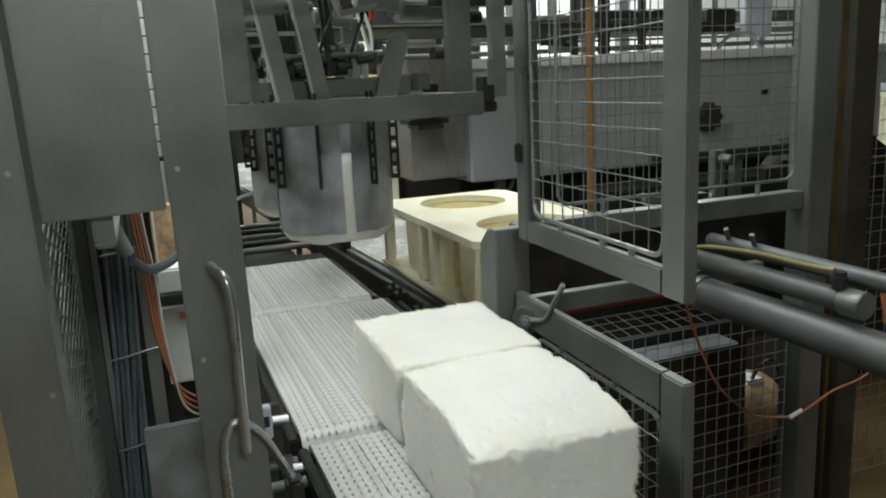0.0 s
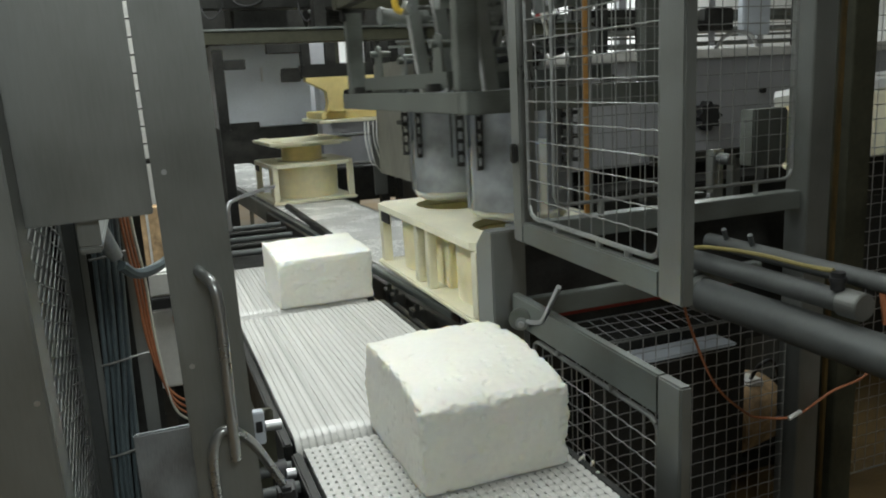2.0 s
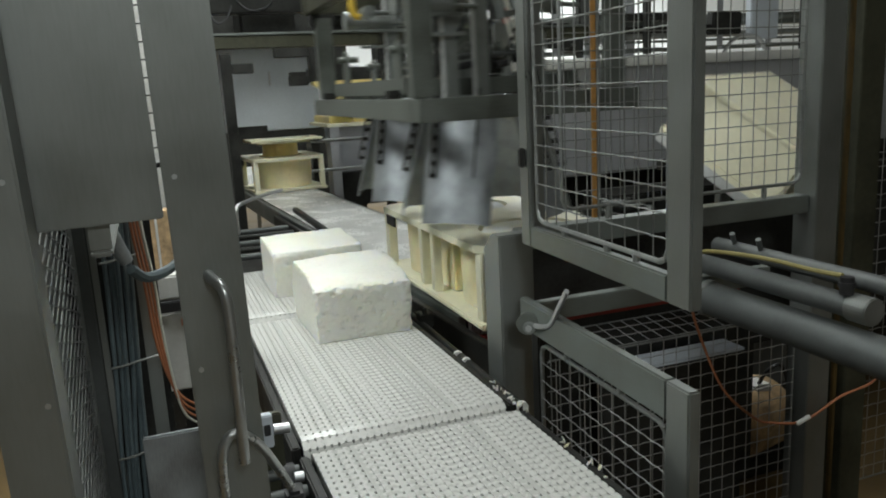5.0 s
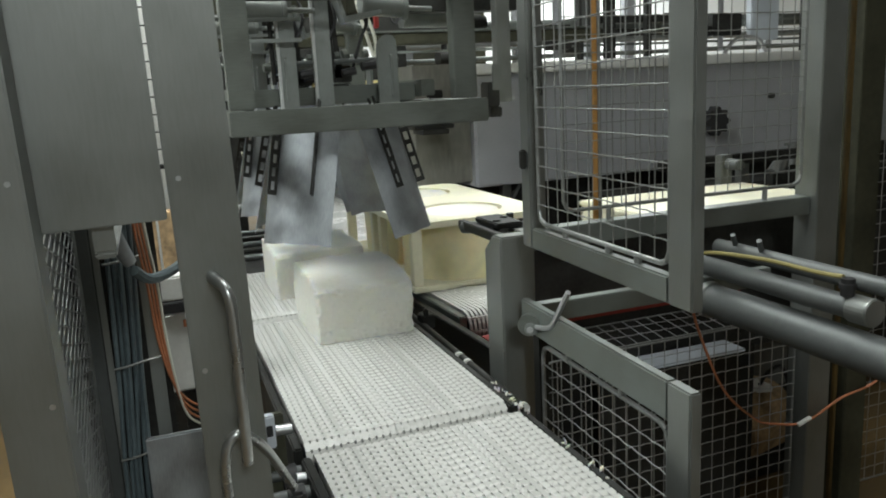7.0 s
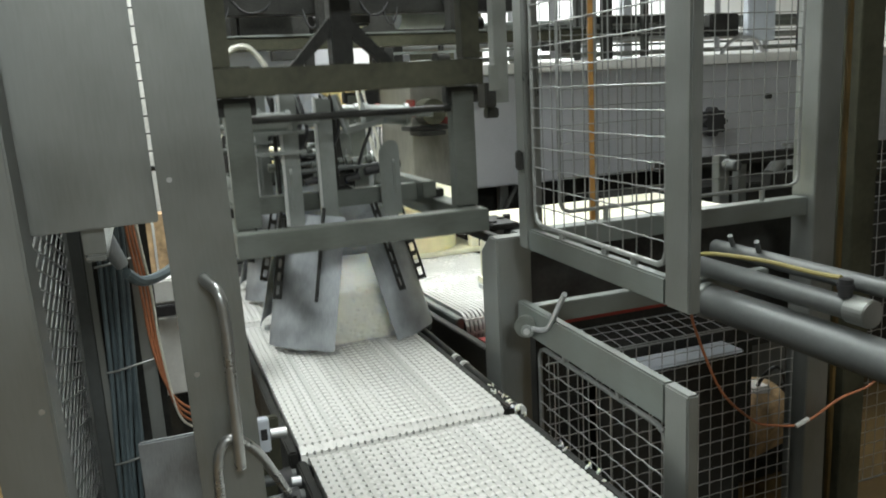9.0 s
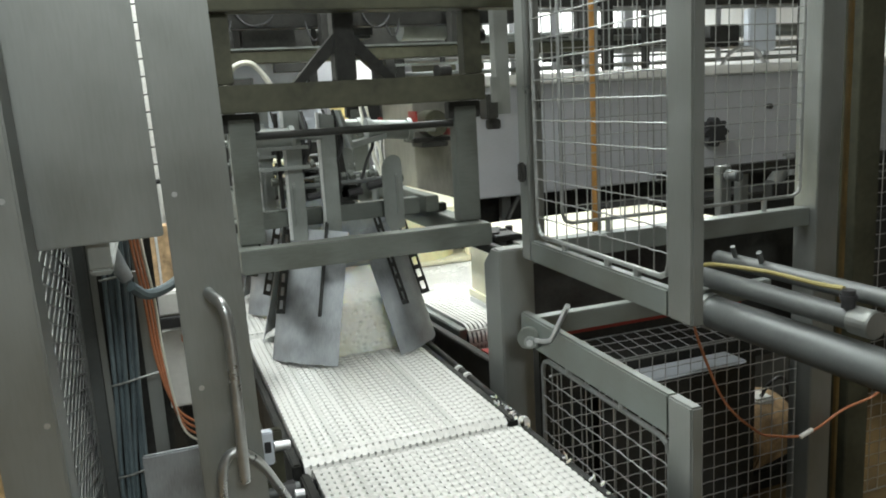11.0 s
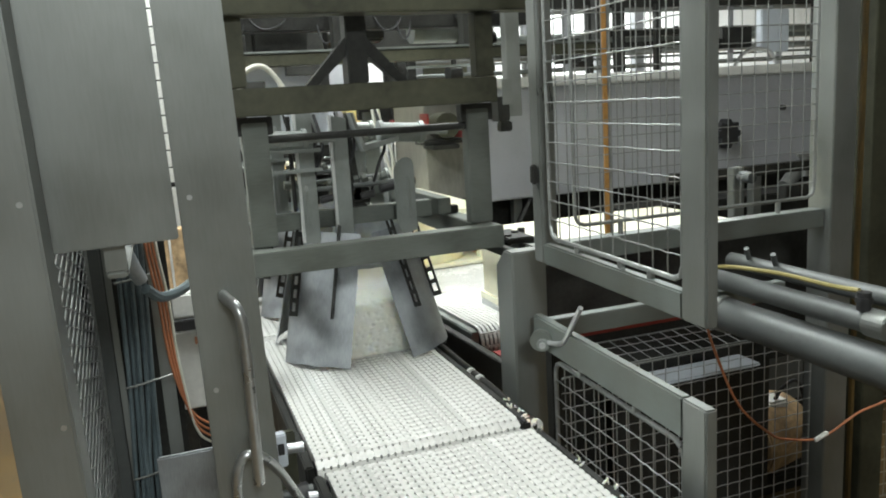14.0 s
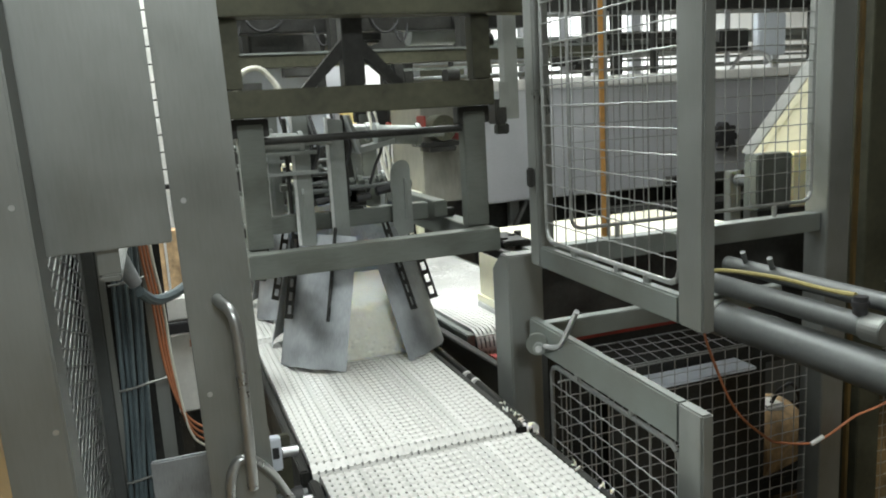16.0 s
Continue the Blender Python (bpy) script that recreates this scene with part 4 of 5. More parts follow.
part("shaft", bm, BRIGHT, turner, smooth=True)
solid("infeed_track", DARK, turner, (2.78, 6.9, 3.0, 3.06, 1.16, 1.222), (2.78, 6.9, 3.86, 3.92, 1.16, 1.222))
solid("infeed_leg", STEEL, turner, (3.4, 3.46, 3.0, 3.06, 0, 1.158), (3.4, 3.46, 3.92, 3.98, 0, 1.158), (6.7, 6.76, 3.0, 3.06, 0, 1.158))
bm = bmesh.new()
rod(bm, (2.46, 2.86, 1.30), (2.46, 2.94, 1.30), 0.026, 20)
part("hinge_roller", bm, TUBE_GREY, turner, "grey hinge roller", smooth=True, bevel=0.004)
solid("hinge_post", STEEL, turner, (2.43, 2.49, 2.945, 2.99, 0, 1.34), bevel=0.004)
# Stand-in for a mould: dark box for its shaded end, amber for lit side.
MOULD_END = Vector((2.31, 2.64, 1.53))
bm = bmesh.new()
box(bm, 2.31, 2.489, 2.60, 2.68, 1.30, 1.53)
mould_end = part("mould_end", bm, CARRIAGE, turner, "dark block standing in for a mould's shaded end", bevel=0.006, about=MOULD_END)
bm = bmesh.new()
box(bm, 2.49, 2.86, 2.60, 2.68, 1.30, 1.525)
lit_side = part("lit_side", bm, AMBER, mould_end, "amber block standing in for the mould's lit side", bevel=0.006)
for v in lit_side.data.vertices:
    v.co += Vector(turner["base"]) - MOULD_END
stop = thing("lane_stop", (1.05, 2.35, 1.2), "dark sliding stop arm over the lane", "stop arm")
solid("arm", DARK, stop, (0.97, 0.995, 2.17, 2.53, 1.23, 1.26), (1.07, 1.09, 2.2, 2.45, 1.23, 1.25), bevel=0.003)
rods("arm_rod", TUBE_GREY, stop, ((0.975, 2.50, 1.238), (1.13, 2.30, 1.25)), r=0.02, n=16)
for q in (0.02, 0.07, 0.11):
    rods("bolt", DARK, stop, ((1.0 + q, 2.30 + q, 1.251), (1.0 + q, 2.30 + q, 1.285)), r=0.013)
solid("clamp", DARK, stop, (1.0, 1.09, 2.27, 2.45, 1.262, 1.28), bevel=0.004)

# ---- guard frame beside the camera ----
frame_left = thing("machine_stand", (-0.05, 1.25, 0), "brushed stainless machine frame with two wide posts", "machine stand")
solid("post", STEEL, frame_left, (-0.214, -0.137, 1.17, 1.255, 0, 3.0))
solid("post", STEEL, frame_left, (0.034, 0.128, 1.235, 1.28, 0, 3.0), bevel=0.004)
solid("panel", STEEL, frame_left, (-0.20, 0.0285, 1.262, 1.275, 1.539, 3.0), bevel=0.002, label="flat stainless cover panel")
solid("panel_flange", STEEL, frame_left, (-0.19, 0.018, 1.277, 1.36, 1.545, 1.552), bevel=0.002)
rods("rivet", BRIGHT, frame_left, *[((x, 1.169, z), (x, 1.172, z)) for x, z in ((-0.15, 1.32), (-0.155, 1.62))], *[((0.05, 1.234, z), (0.05, 1.237, z)) for z in (1.31, 1.6)], r=0.004, n=10)
pipe("pull_handle", HANDLE, frame_left, [(0.078, 1.236, 1.452), (0.08, 1.21, 1.452), (0.092, 1.185, 1.44), (0.096, 1.18, 1.405), (0.094, 1.18, 1.30), (0.092, 1.182, 1.20), (0.091, 1.185, 1.172)], 0.0082, "polished stainless pull handle", n=12)
pipe("lock_loop", HANDLE, frame_left, [(0.062, 1.236, 1.02), (0.058, 1.2, 1.10), (0.060, 1.19, 1.18), (0.072, 1.19, 1.214), (0.092, 1.195, 1.214), (0.12, 1.225, 1.175), (0.15, 1.28, 1.10), (0.168, 1.30, 1.055)], 0.0075, n=12)
solid("clamp", BLACK, frame_left, (0.158, 0.186, 1.285, 1.325, 1.005, 1.05), bevel=0.006, label="black clamp block")

frame_left.matrix_basis = pose(-0.032, 1.25, 0, 0, -1.0, 0)


def side_plane(u, v, w):
    return Vector((-0.165 + w, u, v))


side = thing("side_guard", (-0.16, 1.5, 0), "expanded metal side guard with a steel upright", "fence")
mesh, rim = wire_mesh(side_plane, 1.29, 1.84, 0.05, 1.75, 0.0, step=2.0)
for i in range(52):
    for k in range(10):
        y0, z0 = 1.29 + 0.055 * k, 0.06 + 0.032 * i + (0.016 if k % 2 else 0.0)
        for s in (1, -1):
            if 0.05 < z0 + s * 0.016 < 1.74:
                rod(mesh, side_plane(y0, z0, 0), side_plane(y0 + 0.055, z0 + s * 0.016, 0), 0.0017, 5)
part("mesh", mesh, GALV, side, "dull expanded metal mesh", kind="stuff")
part("mesh_rim", rim, GALV, side, smooth=True)
# Sheet added to block the bright wall and keep the mesh background dark.
solid("back_sheet", STEEL, side, (-0.19, -0.184, 1.29, 1.86, 0, 1.75), bevel=0.001, label="plain steel sheet added behind the mesh")
solid("upright", TUBE_GREY, side, (-0.172, -0.136, 1.85, 1.858, 0, 2.6))
bundle = thing("cable_bundle", (-0.1, 1.75, 0), "bundle of blue-grey cables tied to an upright", "cables")
for i in range(7):
    x, y = -0.099 + 0.0078 * i, 1.74 + 0.009 * (i % 3)
    pipe("cable", CABLE, bundle, [(x + 0.012, y, 2.4), (x + 0.005 + 0.003 * math.sin(i), y, 1.6), (x + 0.003 * math.sin(2.1 * i), y, 1.38), (x - 0.008 + 0.003 * math.sin(1.7 * i), y, 1.15), (x - 0.02 + 0.004 * math.sin(1.3 * i), y, 0.95), (x - 0.03, y, 0.6), (x - 0.03, y, 0.0)], 0.0047, n=8, steps=4)
for z, dx in ((1.18, -0.006), (0.98, -0.016), (1.4, 0.0)):
    bm = bmesh.new()
    hose(bm, [(-0.108 + dx, 1.733, z - 0.004), (-0.08 + dx, 1.729, z), (-0.045 + dx, 1.731, z + 0.006), (-0.02, 1.74, z + 0.008)], 0.0028, 6, 4)
    part("cable_tie", bm, STEEL, bundle, smooth=True)
solid("upright", STEEL, bundle, (-0.046, -0.018, 1.785, 1.80, 0, 2.6), (-0.128, -0.116, 1.775, 1.79, 0, 2.6))
bottle = thing("filter_bottle", (-0.06, 1.6, 1.43), "cloudy plastic filter bowl with a grey hose", "filter")
bm = bmesh.new()
rod(bm, (-0.075, 1.55, 1.485), (-0.05, 1.57, 1.425), 0.018, 16, 0.012)
part("bowl", bm, SHEET, bottle, smooth=True)
solid("mount", STEEL, bottle, (-0.085, -0.055, 1.277, 1.58, 1.49, 1.50), bevel=0.003)
solid("mount_tab", STEEL, bottle, (-0.085, -0.055, 1.277, 1.282, 1.501, 1.56), bevel=0.001)
pipe("hose", CABLE, bottle, [(-0.045, 1.57, 1.41), (-0.02, 1.6, 1.385), (0.02, 1.65, 1.385), (0.06, 1.72, 1.40)], 0.010)
oh = thing("orange_hose_bundle", (-0.02, 1.8, 1.2), "orange and pale hoses hanging in a bow", "hoses")
for i in range(4):
    d, low = 0.0065 * i, -0.014 * i
    pipe("hose", PALE if i == 3 else ORANGE, oh, [(-0.048 + d, 1.72, 1.66), (-0.040 + d, 1.72, 1.467), (-0.029 + d, 1.72, 1.346), (-0.021 + d * 0.8, 1.72, 1.222), (0.0 + d * 0.5, 1.72, 1.125 + low), (0.037, 1.725, 1.075 + low), (0.10, 1.74, 1.05 + low)], 0.0027)
jb = thing("junction_box", (0.04, 2.3, 0), "grey junction boxes on a stand behind the frame", "box")
solid("box", WHITE_PLASTIC, jb, (-0.02, 0.14, 2.3, 2.4, 1.166, 1.235), (-0.03, 0.14, 2.3, 2.4, 0.9, 1.13), bevel=0.006)
solid("clamp_bar", BLACK, jb, (-0.03, 0.15, 2.28, 2.299, 1.135, 1.165), bevel=0.003)
solid("tag", ORANGE, jb, (0.04, 0.06, 2.29, 2.299, 1.09, 1.11), (0.05, 0.09, 2.29, 2.299, 1.10, 1.107), bevel=0.001)
solid("stand", DARK, jb, (0.02, 0.1, 2.31, 2.38, 0, 0.899), bevel=0.004)
pallet = thing("crate_stack", (0.1, 3.4, 0), "pale tan crates stacked behind the machine stand", "crates")
solid("crate", TAN, pallet, *[(-0.16 + 0.085 * i, -0.085 + 0.085 * i, 3.4, 3.5, 0.96, 1.27) for i in range(4)], bevel=0.004)
solid("base", DARK, pallet, (-0.18, 0.2, 3.38, 3.6, 0, 0.959), bevel=0.004)
grid = thing("rear_guard", (0.0, 2.0, 0), "narrow wire mesh guard behind the machine stand", "fence")


def rear_plane(u, v, w):
    return Vector((u, 2.02 + w, v))


mesh, rim = wire_mesh(rear_plane, -0.16, 0.13, 1.56, 2.6, 0.0, step=0.04)
part("mesh", mesh, DARK, grid, "dark wire mesh", kind="stuff")
part("mesh_rim", rim, DARK, grid, smooth=True)
solid("upright", DARK, grid, (-0.21, -0.17, 2.0, 2.04, 0, 2.6))
# Added plate gives the cables their dark background and hides the floor.
backing = thing("backing_plate", (-0.1, 1.86, 0), "dark plate added behind the cables", "plate")
solid("plate", DARK, backing, (-0.20, -0.005, 1.86, 1.87, 0, 1.53), bevel=0.002)
white_tank = thing("white_tank", (-0.3, 3.3, 0), "tall white plastic tank behind the machine stand", "tank")
bm = bmesh.new()
rod(bm, (-0.22, 4.6, 0.0), (-0.22, 4.6, 3.0), 0.42, 32)
part("shell", bm, WHITE_PLASTIC, white_tank, smooth=True, bevel=0.02)
cover = thing("steel_cover", (0.0, 1.6, 0), "low blue-grey steel cover box", "box")
solid("cover", SHEET, cover, (-0.062, 0.09, 1.50, 1.512, 0.3, 1.11), bevel=0.003)
solid("foot", DARK, cover, (-0.05, -0.02, 1.5, 1.56, 0, 0.299), (0.05, 0.08, 1.5, 1.56, 0, 0.299))
drive = thing("belt_drive", (0.2, 1.8, 0.85), "black belt drive with bright shafts and a sensor", "drive")
for y in (1.62, 1.72, 1.95):
    bm = bmesh.new()
    rod(bm, (0.165, y, 0.875), (0.243, y, 0.875), 0.013, 16)
    part("shaft", bm, TUBE_GREY, drive, smooth=True)
    bm = bmesh.new()
    rod(bm, (0.20, y, 0.86), (0.232, y, 0.86), 0.034, 16)
    part("bearing", bm, BLACK, drive, smooth=True)
solid("sensor", CABINET, drive, (0.166, 0.192, 1.69, 1.715, 0.955, 1.03), bevel=0.003, label="pale blue sensor block")
solid("sensor_window", BLACK, drive, (0.172, 0.186, 1.686, 1.6895, 0.985, 1.01), bevel=0.001)
solid("sensor_bracket", BROWN, drive, (0.17, 0.215, 1.72, 1.74, 0.831, 1.02), bevel=0.003)
rods("bolt", BRIGHT, drive, ((0.193, 1.70, 0.992), (0.228, 1.70, 0.99)), ((0.222, 1.66, 0.89), (0.243, 1.66, 0.888)), r=0.012)
solid("bracket", DARK, drive, (0.10, 0.24, 1.5, 2.1, 0.74, 0.83), (0.12, 0.18, 1.55, 2.0, 0.4, 0.74), bevel=0.005)
solid("stand", DARK, drive, (0.12, 0.18, 1.7, 1.76, 0, 0.4), bevel=0.003)

# ---- rollers and clamps beside the belts ----
clips = thing("side_shaft", (0.84, 2.3, 0.86), "dark side shaft with pale clips along the belt", "shaft")
rods("shaft", DARK, clips, ((0.845, 1.8, 0.872), (0.86, 2.9, 0.872)), r=0.012)
for y in (1.80, 2.18, 2.25):
    bm = bmesh.new()
    rod(bm, (0.845, y, 0.872), (0.846, y + 0.012, 0.872), 0.017, 14)
    part("clip", bm, WHITE_PLASTIC, clips, smooth=True)
for y in (2.62, 2.86, 2.95):
    solid("sensor", DARK, clips, (0.85, 0.90, y, y + 0.06, 0.86, 0.91), (0.86, 0.875, y, y + 0.02, 0.9, 0.935), bevel=0.004)
solid("bearer", DARK, clips, (0.815, 0.84, 1.76, 2.9, 0.72, 0.85), bevel=0.003)
crumbs = bmesh.new()
for i in range(46):
    y = random.choice((random.uniform(1.72, 1.92), random.uniform(1.3, 1.8), random.uniform(1.72, 1.80)))
    s = random.uniform(0.0015, 0.0055)
    c = Vector((0.795 + random.uniform(0, 0.02), y, Z0 - 0.008 + s * 0.4))
    q = Matrix.Translation(c) @ Euler((random.random() * 3, random.random() * 3, 0)).to_matrix().to_4x4() @ Matrix.Diagonal((1.5, 0.8, 0.6, 1))
    bmesh.ops.create_icosphere(crumbs, subdivisions=1, radius=s, matrix=q)
cr = thing("curd_crumbs", (0.8, 1.6, Z0 - 0.02), "white curd crumbs along the belt edge", "crumbs", kind="stuff")
part("crumbs", crumbs, CHEESE, cr, kind="stuff")
rollers = thing("roller_table", (0.6, 4.6, 0), "roller table with bright steel rollers", "roller table")
for i in range(5):
    y = 4.3 + 0.2 * i
    rods("roller", DARK if i % 2 else TUBE_GREY, rollers, ((0.3, y, 0.86), (0.8, y, 0.86)), r=0.018, n=16)
solid("side_frame", DARK, rollers, (0.25, 0.29, 3.9, 5.5, 0.82, 0.96), (0.905, 0.94, 3.9, 5.5, 0.82, 0.93), bevel=0.004)
solid("leg", STEEL, rollers, (0.25, 0.29, 4.0, 4.05, 0, 0.82), (0.905, 0.94, 5.3, 5.35, 0, 0.82), (0.25, 0.29, 5.3, 5.35, 0, 0.82), bevel=0.003)
pipe("guide_rail", BRIGHT, rollers, [(0.42, 4.4, 0.97), (0.42, 4.4, 1.10), (0.46, 4.45, 1.13), (0.62, 4.7, 1.135), (0.75, 4.9, 1.13)], 0.011)
# Plate added under the rollers so the floor there looks dark.
solid("dark_plate", DARK, rollers, (0.292, 0.80, 3.9, 5.5, 0.70, 0.72), bevel=0.003)

# ---- gantry, lifter and cabinets behind ----
gantry = thing("gantry_beam", (1.4, 4.1, 0), "long grey steel gantry beam on posts", "gantry")
solid("beam", BROWN, gantry, (0.2, 2.5, 4.05, 4.15, 1.932, 1.99))
solid("rail", STEEL_H, gantry, (0.2, 2.5, 4.04, 4.16, 1.992, 2.004))
solid("post", STEEL, gantry, (0.2, 0.27, 4.06, 4.14, 0, 1.931), (5.5, 5.58, 4.01, 4.09, 0, 2.349))
solid("top_beam", BROWN, gantry, (0.2, 5.6, 4.0, 4.1, 2.35, 2.47))
solid("upright", DARK, gantry, (0.9, 0.96, 4.06, 4.14, 2.006, 2.349), (1.6, 1.66, 4.06, 4.14, 2.006, 2.349), (2.42, 2.48, 4.06, 4.14, 2.006, 2.349))
hanger = thing("hanging_bar", (1.72, 3.7, 1.6), "grey hanging bar with a dark stop block", "bar")
solid("bar", STEEL, hanger, (1.66, 1.735, 3.66, 3.72, 1.62, 5.2))
solid("stop_block", DARK, hanger, (1.58, 1.64, 3.6, 3.7, 1.6, 1.72), (1.60, 1.66, 3.62, 3.68, 1.55, 1.6), bevel=0.006)
solid("clip", STEEL, hanger, (1.60, 1.65, 3.59, 3.60, 1.68, 1.80), bevel=0.002)
lifter = thing("mould_lifter", (1.36, 5.9, 0), "dark mould lifter frame with gripping arms", "lifter")
solid("cross_beam", DARK, lifter, (1.1, 1.72, 5.5, 5.6, 1.78, 1.865), (1.1, 1.72, 6.2, 6.3, 1.78, 1.865), bevel=0.004)
solid("hanger_post", DARK, lifter, (1.13, 1.19, 5.6, 5.68, 1.867, 2.6), (1.30, 1.37, 5.6, 5.68, 1.867, 2.6), (1.60, 1.63, 5.6, 5.68, 1.867, 2.6), (1.69, 1.76, 5.6, 5.68, 1.867, 2.6), bevel=0.004)
solid("hanger_plate", GREY_PAINT, lifter, (1.195, 1.295, 5.62, 5.64, 1.867, 2.2), bevel=0.002)
solid("arm", DARK, lifter, (0.97, 1.098, 5.52, 5.58, 1.755, 1.82), (0.90, 1.128, 5.6, 5.7, 1.95, 2.05), bevel=0.004)
solid("post", DARK, lifter, (1.86, 1.93, 6.35, 6.43, 0, 2.6), bevel=0.004)
bm = bmesh.new()
prism(bm, [(1.125, 1.778), (1.125, 1.757), (1.265, 1.68), (1.272, 1.6), (1.255, 1.537), (1.40, 1.537), (1.38, 1.6), (1.385, 1.68), (1.645, 1.757), (1.645, 1.778)], "y", 5.5, 5.6)
bmesh.ops.recalc_face_normals(bm, faces=bm.faces[:])
part("lift_head", bm, FOLLOWER, lifter, "amber plastic lifting head", bevel=0.004)
solid("side_plate", STEEL, lifter, (1.62, 1.72, 5.7, 5.72, 0.9, 1.42), bevel=0.004)
for x, low, kink in ((1.505, 1.17, 0.02), (1.53, 1.12, 0.05), (1.565, 1.19, 0.03), (1.59, 1.14, 0.06), (1.625, 1.2, 0.035)):
    pipe("air_hose", WHITE_PLASTIC, lifter, [(x, 5.45, 1.46), (x - 0.01, 5.42, 1.33), (x + kink * 0.4, 5.42, low + 0.05), (x + kink, 5.42, low), (x + kink + 0.05, 5.45, low - 0.03)], 0.005, "pale air hose", n=6)
cab = thing("control_cabinet", (1.1, 7.2, 0), "blue-grey control cabinet with a bright handle", "cabinet")
solid("body", CABINET, cab, (0.66, 1.47, 7.0, 7.4, 1.40, 2.1), bevel=0.012)
solid("handle", BRIGHT, cab, (1.05, 1.065, 6.97, 6.998, 1.78, 1.9), bevel=0.004)
solid("stand", DARK, cab, (0.66, 0.74, 7.05, 7.3, 0, 1.398), (1.38, 1.46, 7.05, 7.3, 0, 1.398), (0.66, 1.47, 7.02, 7.1, 1.3, 1.398), bevel=0.004)
brk = thing("hook_bracket", (0.6, 5.9, 0), "dark steel C-shaped bracket on a post", "bracket")
solid("bracket", DARK, brk, (0.56, 0.63, 5.85, 5.92, 0, 2.0), (0.632, 0.78, 5.86, 5.91, 1.86, 1.93), (0.632, 0.84, 5.86, 5.91, 1.44, 1.49), bevel=0.004)

vat = thing("cheese_vat", (4.0, 4.9, 0), "long grey steel vat with a pale rim on legs", "vat")
solid("wall", GREY_PAINT, vat, (1.88, 7.2, 4.5, 6.0, 1.085, 1.765), bevel=0.01)
# Fill added to keep the space under the vat dark.
solid("dark_fill", DARK, vat, (1.9, 7.2, 4.75, 5.9, 0.1, 1.083), bevel=0.006, label="dark box added under the vat")
solid("rim", WHITE_PLASTIC, vat, (1.882, 7.22, 4.47, 6.03, 1.767, 1.83), bevel=0.008, label="pale rim")
solid("end_plate", BROWNISH, vat, (1.52, 1.878, 4.56, 5.2, 1.12, 1.84), bevel=0.006)
solid("leg", STEEL, vat, (2.1, 2.16, 4.6, 4.66, 0, 1.083), (3.4, 3.46, 4.6, 4.66, 0, 1.083), (5.0, 5.06, 4.6, 4.66, 0, 1.083), bevel=0.004)
for a, b in (((2.2, 1.08), (1.98, 0.7)), ((2.34, 1.08), (2.12, 0.7))):
    bm = bmesh.new()
    rod(bm, (a[0], 4.55, a[1]), (b[0], 4.55, b[1]), 0.024, 8)
    part("brace", bm, DARK, vat)
bm = bmesh.new()
prism(bm, [(3.63 + (0.085 + 0.014 * math.cos(8 * a)) * math.cos(a), 1.385 + (0.085 + 0.014 * math.cos(8 * a)) * math.sin(a)) for a in (i * math.pi / 32 for i in range(64))], "y", 4.41, 4.498)
bmesh.ops.recalc_face_normals(bm, faces=bm.faces[:])
part("knob", bm, BLACK, vat, "black star knob")
for x, z in ((2.22, 1.71), (4.14, 1.53), (2.22, 1.25)):
    bm = bmesh.new()
    rod(bm, (x, 4.47, z), (x, 4.499, z), 0.02, 12)
    part("bolt", bm, DARK, vat)
agit = thing("agitator_motor", (1.6, 4.4, 1.45), "dark motor with a red guard ring on the vat end", "motor")
solid("mount", DARK, agit, (1.45, 1.70, 4.38, 4.555, 1.47, 1.495), (1.50, 1.66, 4.36, 4.555, 1.44, 1.468), bevel=0.004)
bm = bmesh.new()
rod(bm, (1.585, 4.34, 1.575), (1.585, 4.5, 1.575), 0.075, 24)
rod(bm, (1.585, 4.33, 1.575), (1.585, 4.34, 1.575), 0.035, 16)
part("housing", bm, BROWN, agit, smooth=True, bevel=0.004)
solid("guard", RED, agit, (1.47, 1.48, 4.36, 4.5, 1.55, 1.65), (1.682, 1.69, 4.36, 4.5, 1.50, 1.54), bevel=0.003, label="red guard plate")
valve = thing("drain_valve", (3.85, 4.3, 0), "steel drain valve on a dark machine bed", "valve")
bm = bmesh.new()
rod(bm, (4.0, 4.3, 1.0), (4.17, 4.35, 1.12), 0.05, 16)
rod(bm, (4.17, 4.3, 1.06), (4.17, 4.3, 1.2), 0.035, 16)
rod(bm, (4.10, 4.3, 1.2), (4.24, 4.3, 1.2), 0.012, 10)
part("body", bm, GALV, valve, smooth=True)
solid("bed", DARK, valve, (2.6, 4.6, 4.1, 4.45, 0.86, 1.0), bevel=0.01)
solid("upright", STEEL, valve, (4.5, 4.57, 4.3, 4.36, 1.0, 1.36), (4.3, 4.62, 4.31, 4.34, 1.36, 1.375), bevel=0.003)
solid("leg", DARK, valve, (2.7, 2.76, 4.2, 4.26, 0, 0.86), (4.4, 4.46, 4.2, 4.26, 0, 0.86), bevel=0.003)

# ---- machinery overhead and pipework behind ----
over = thing("overhead_machine", (1.0, 5.0, 0), "dark overhead machine with motors, boxes and hoses", "machine")
solid("frame_beam", DARK, over, (0.1, 2.1, 4.3, 4.42, 2.12, 2.24), (0.1, 2.1, 5.0, 5.12, 2.05, 2.2), (0.1, 2.1, 6.4, 6.5, 2.15, 2.35), bevel=0.006)
solid("side_beam", DARK, over, (0.1, 0.2, 4.43, 6.39, 2.16, 2.3), (2.0, 2.1, 4.43, 6.39, 2.16, 2.3), bevel=0.006)
solid("back_panel", DARK, over, (0.2, 1.5, 6.51, 6.53, 2.2, 3.2), bevel=0.004)
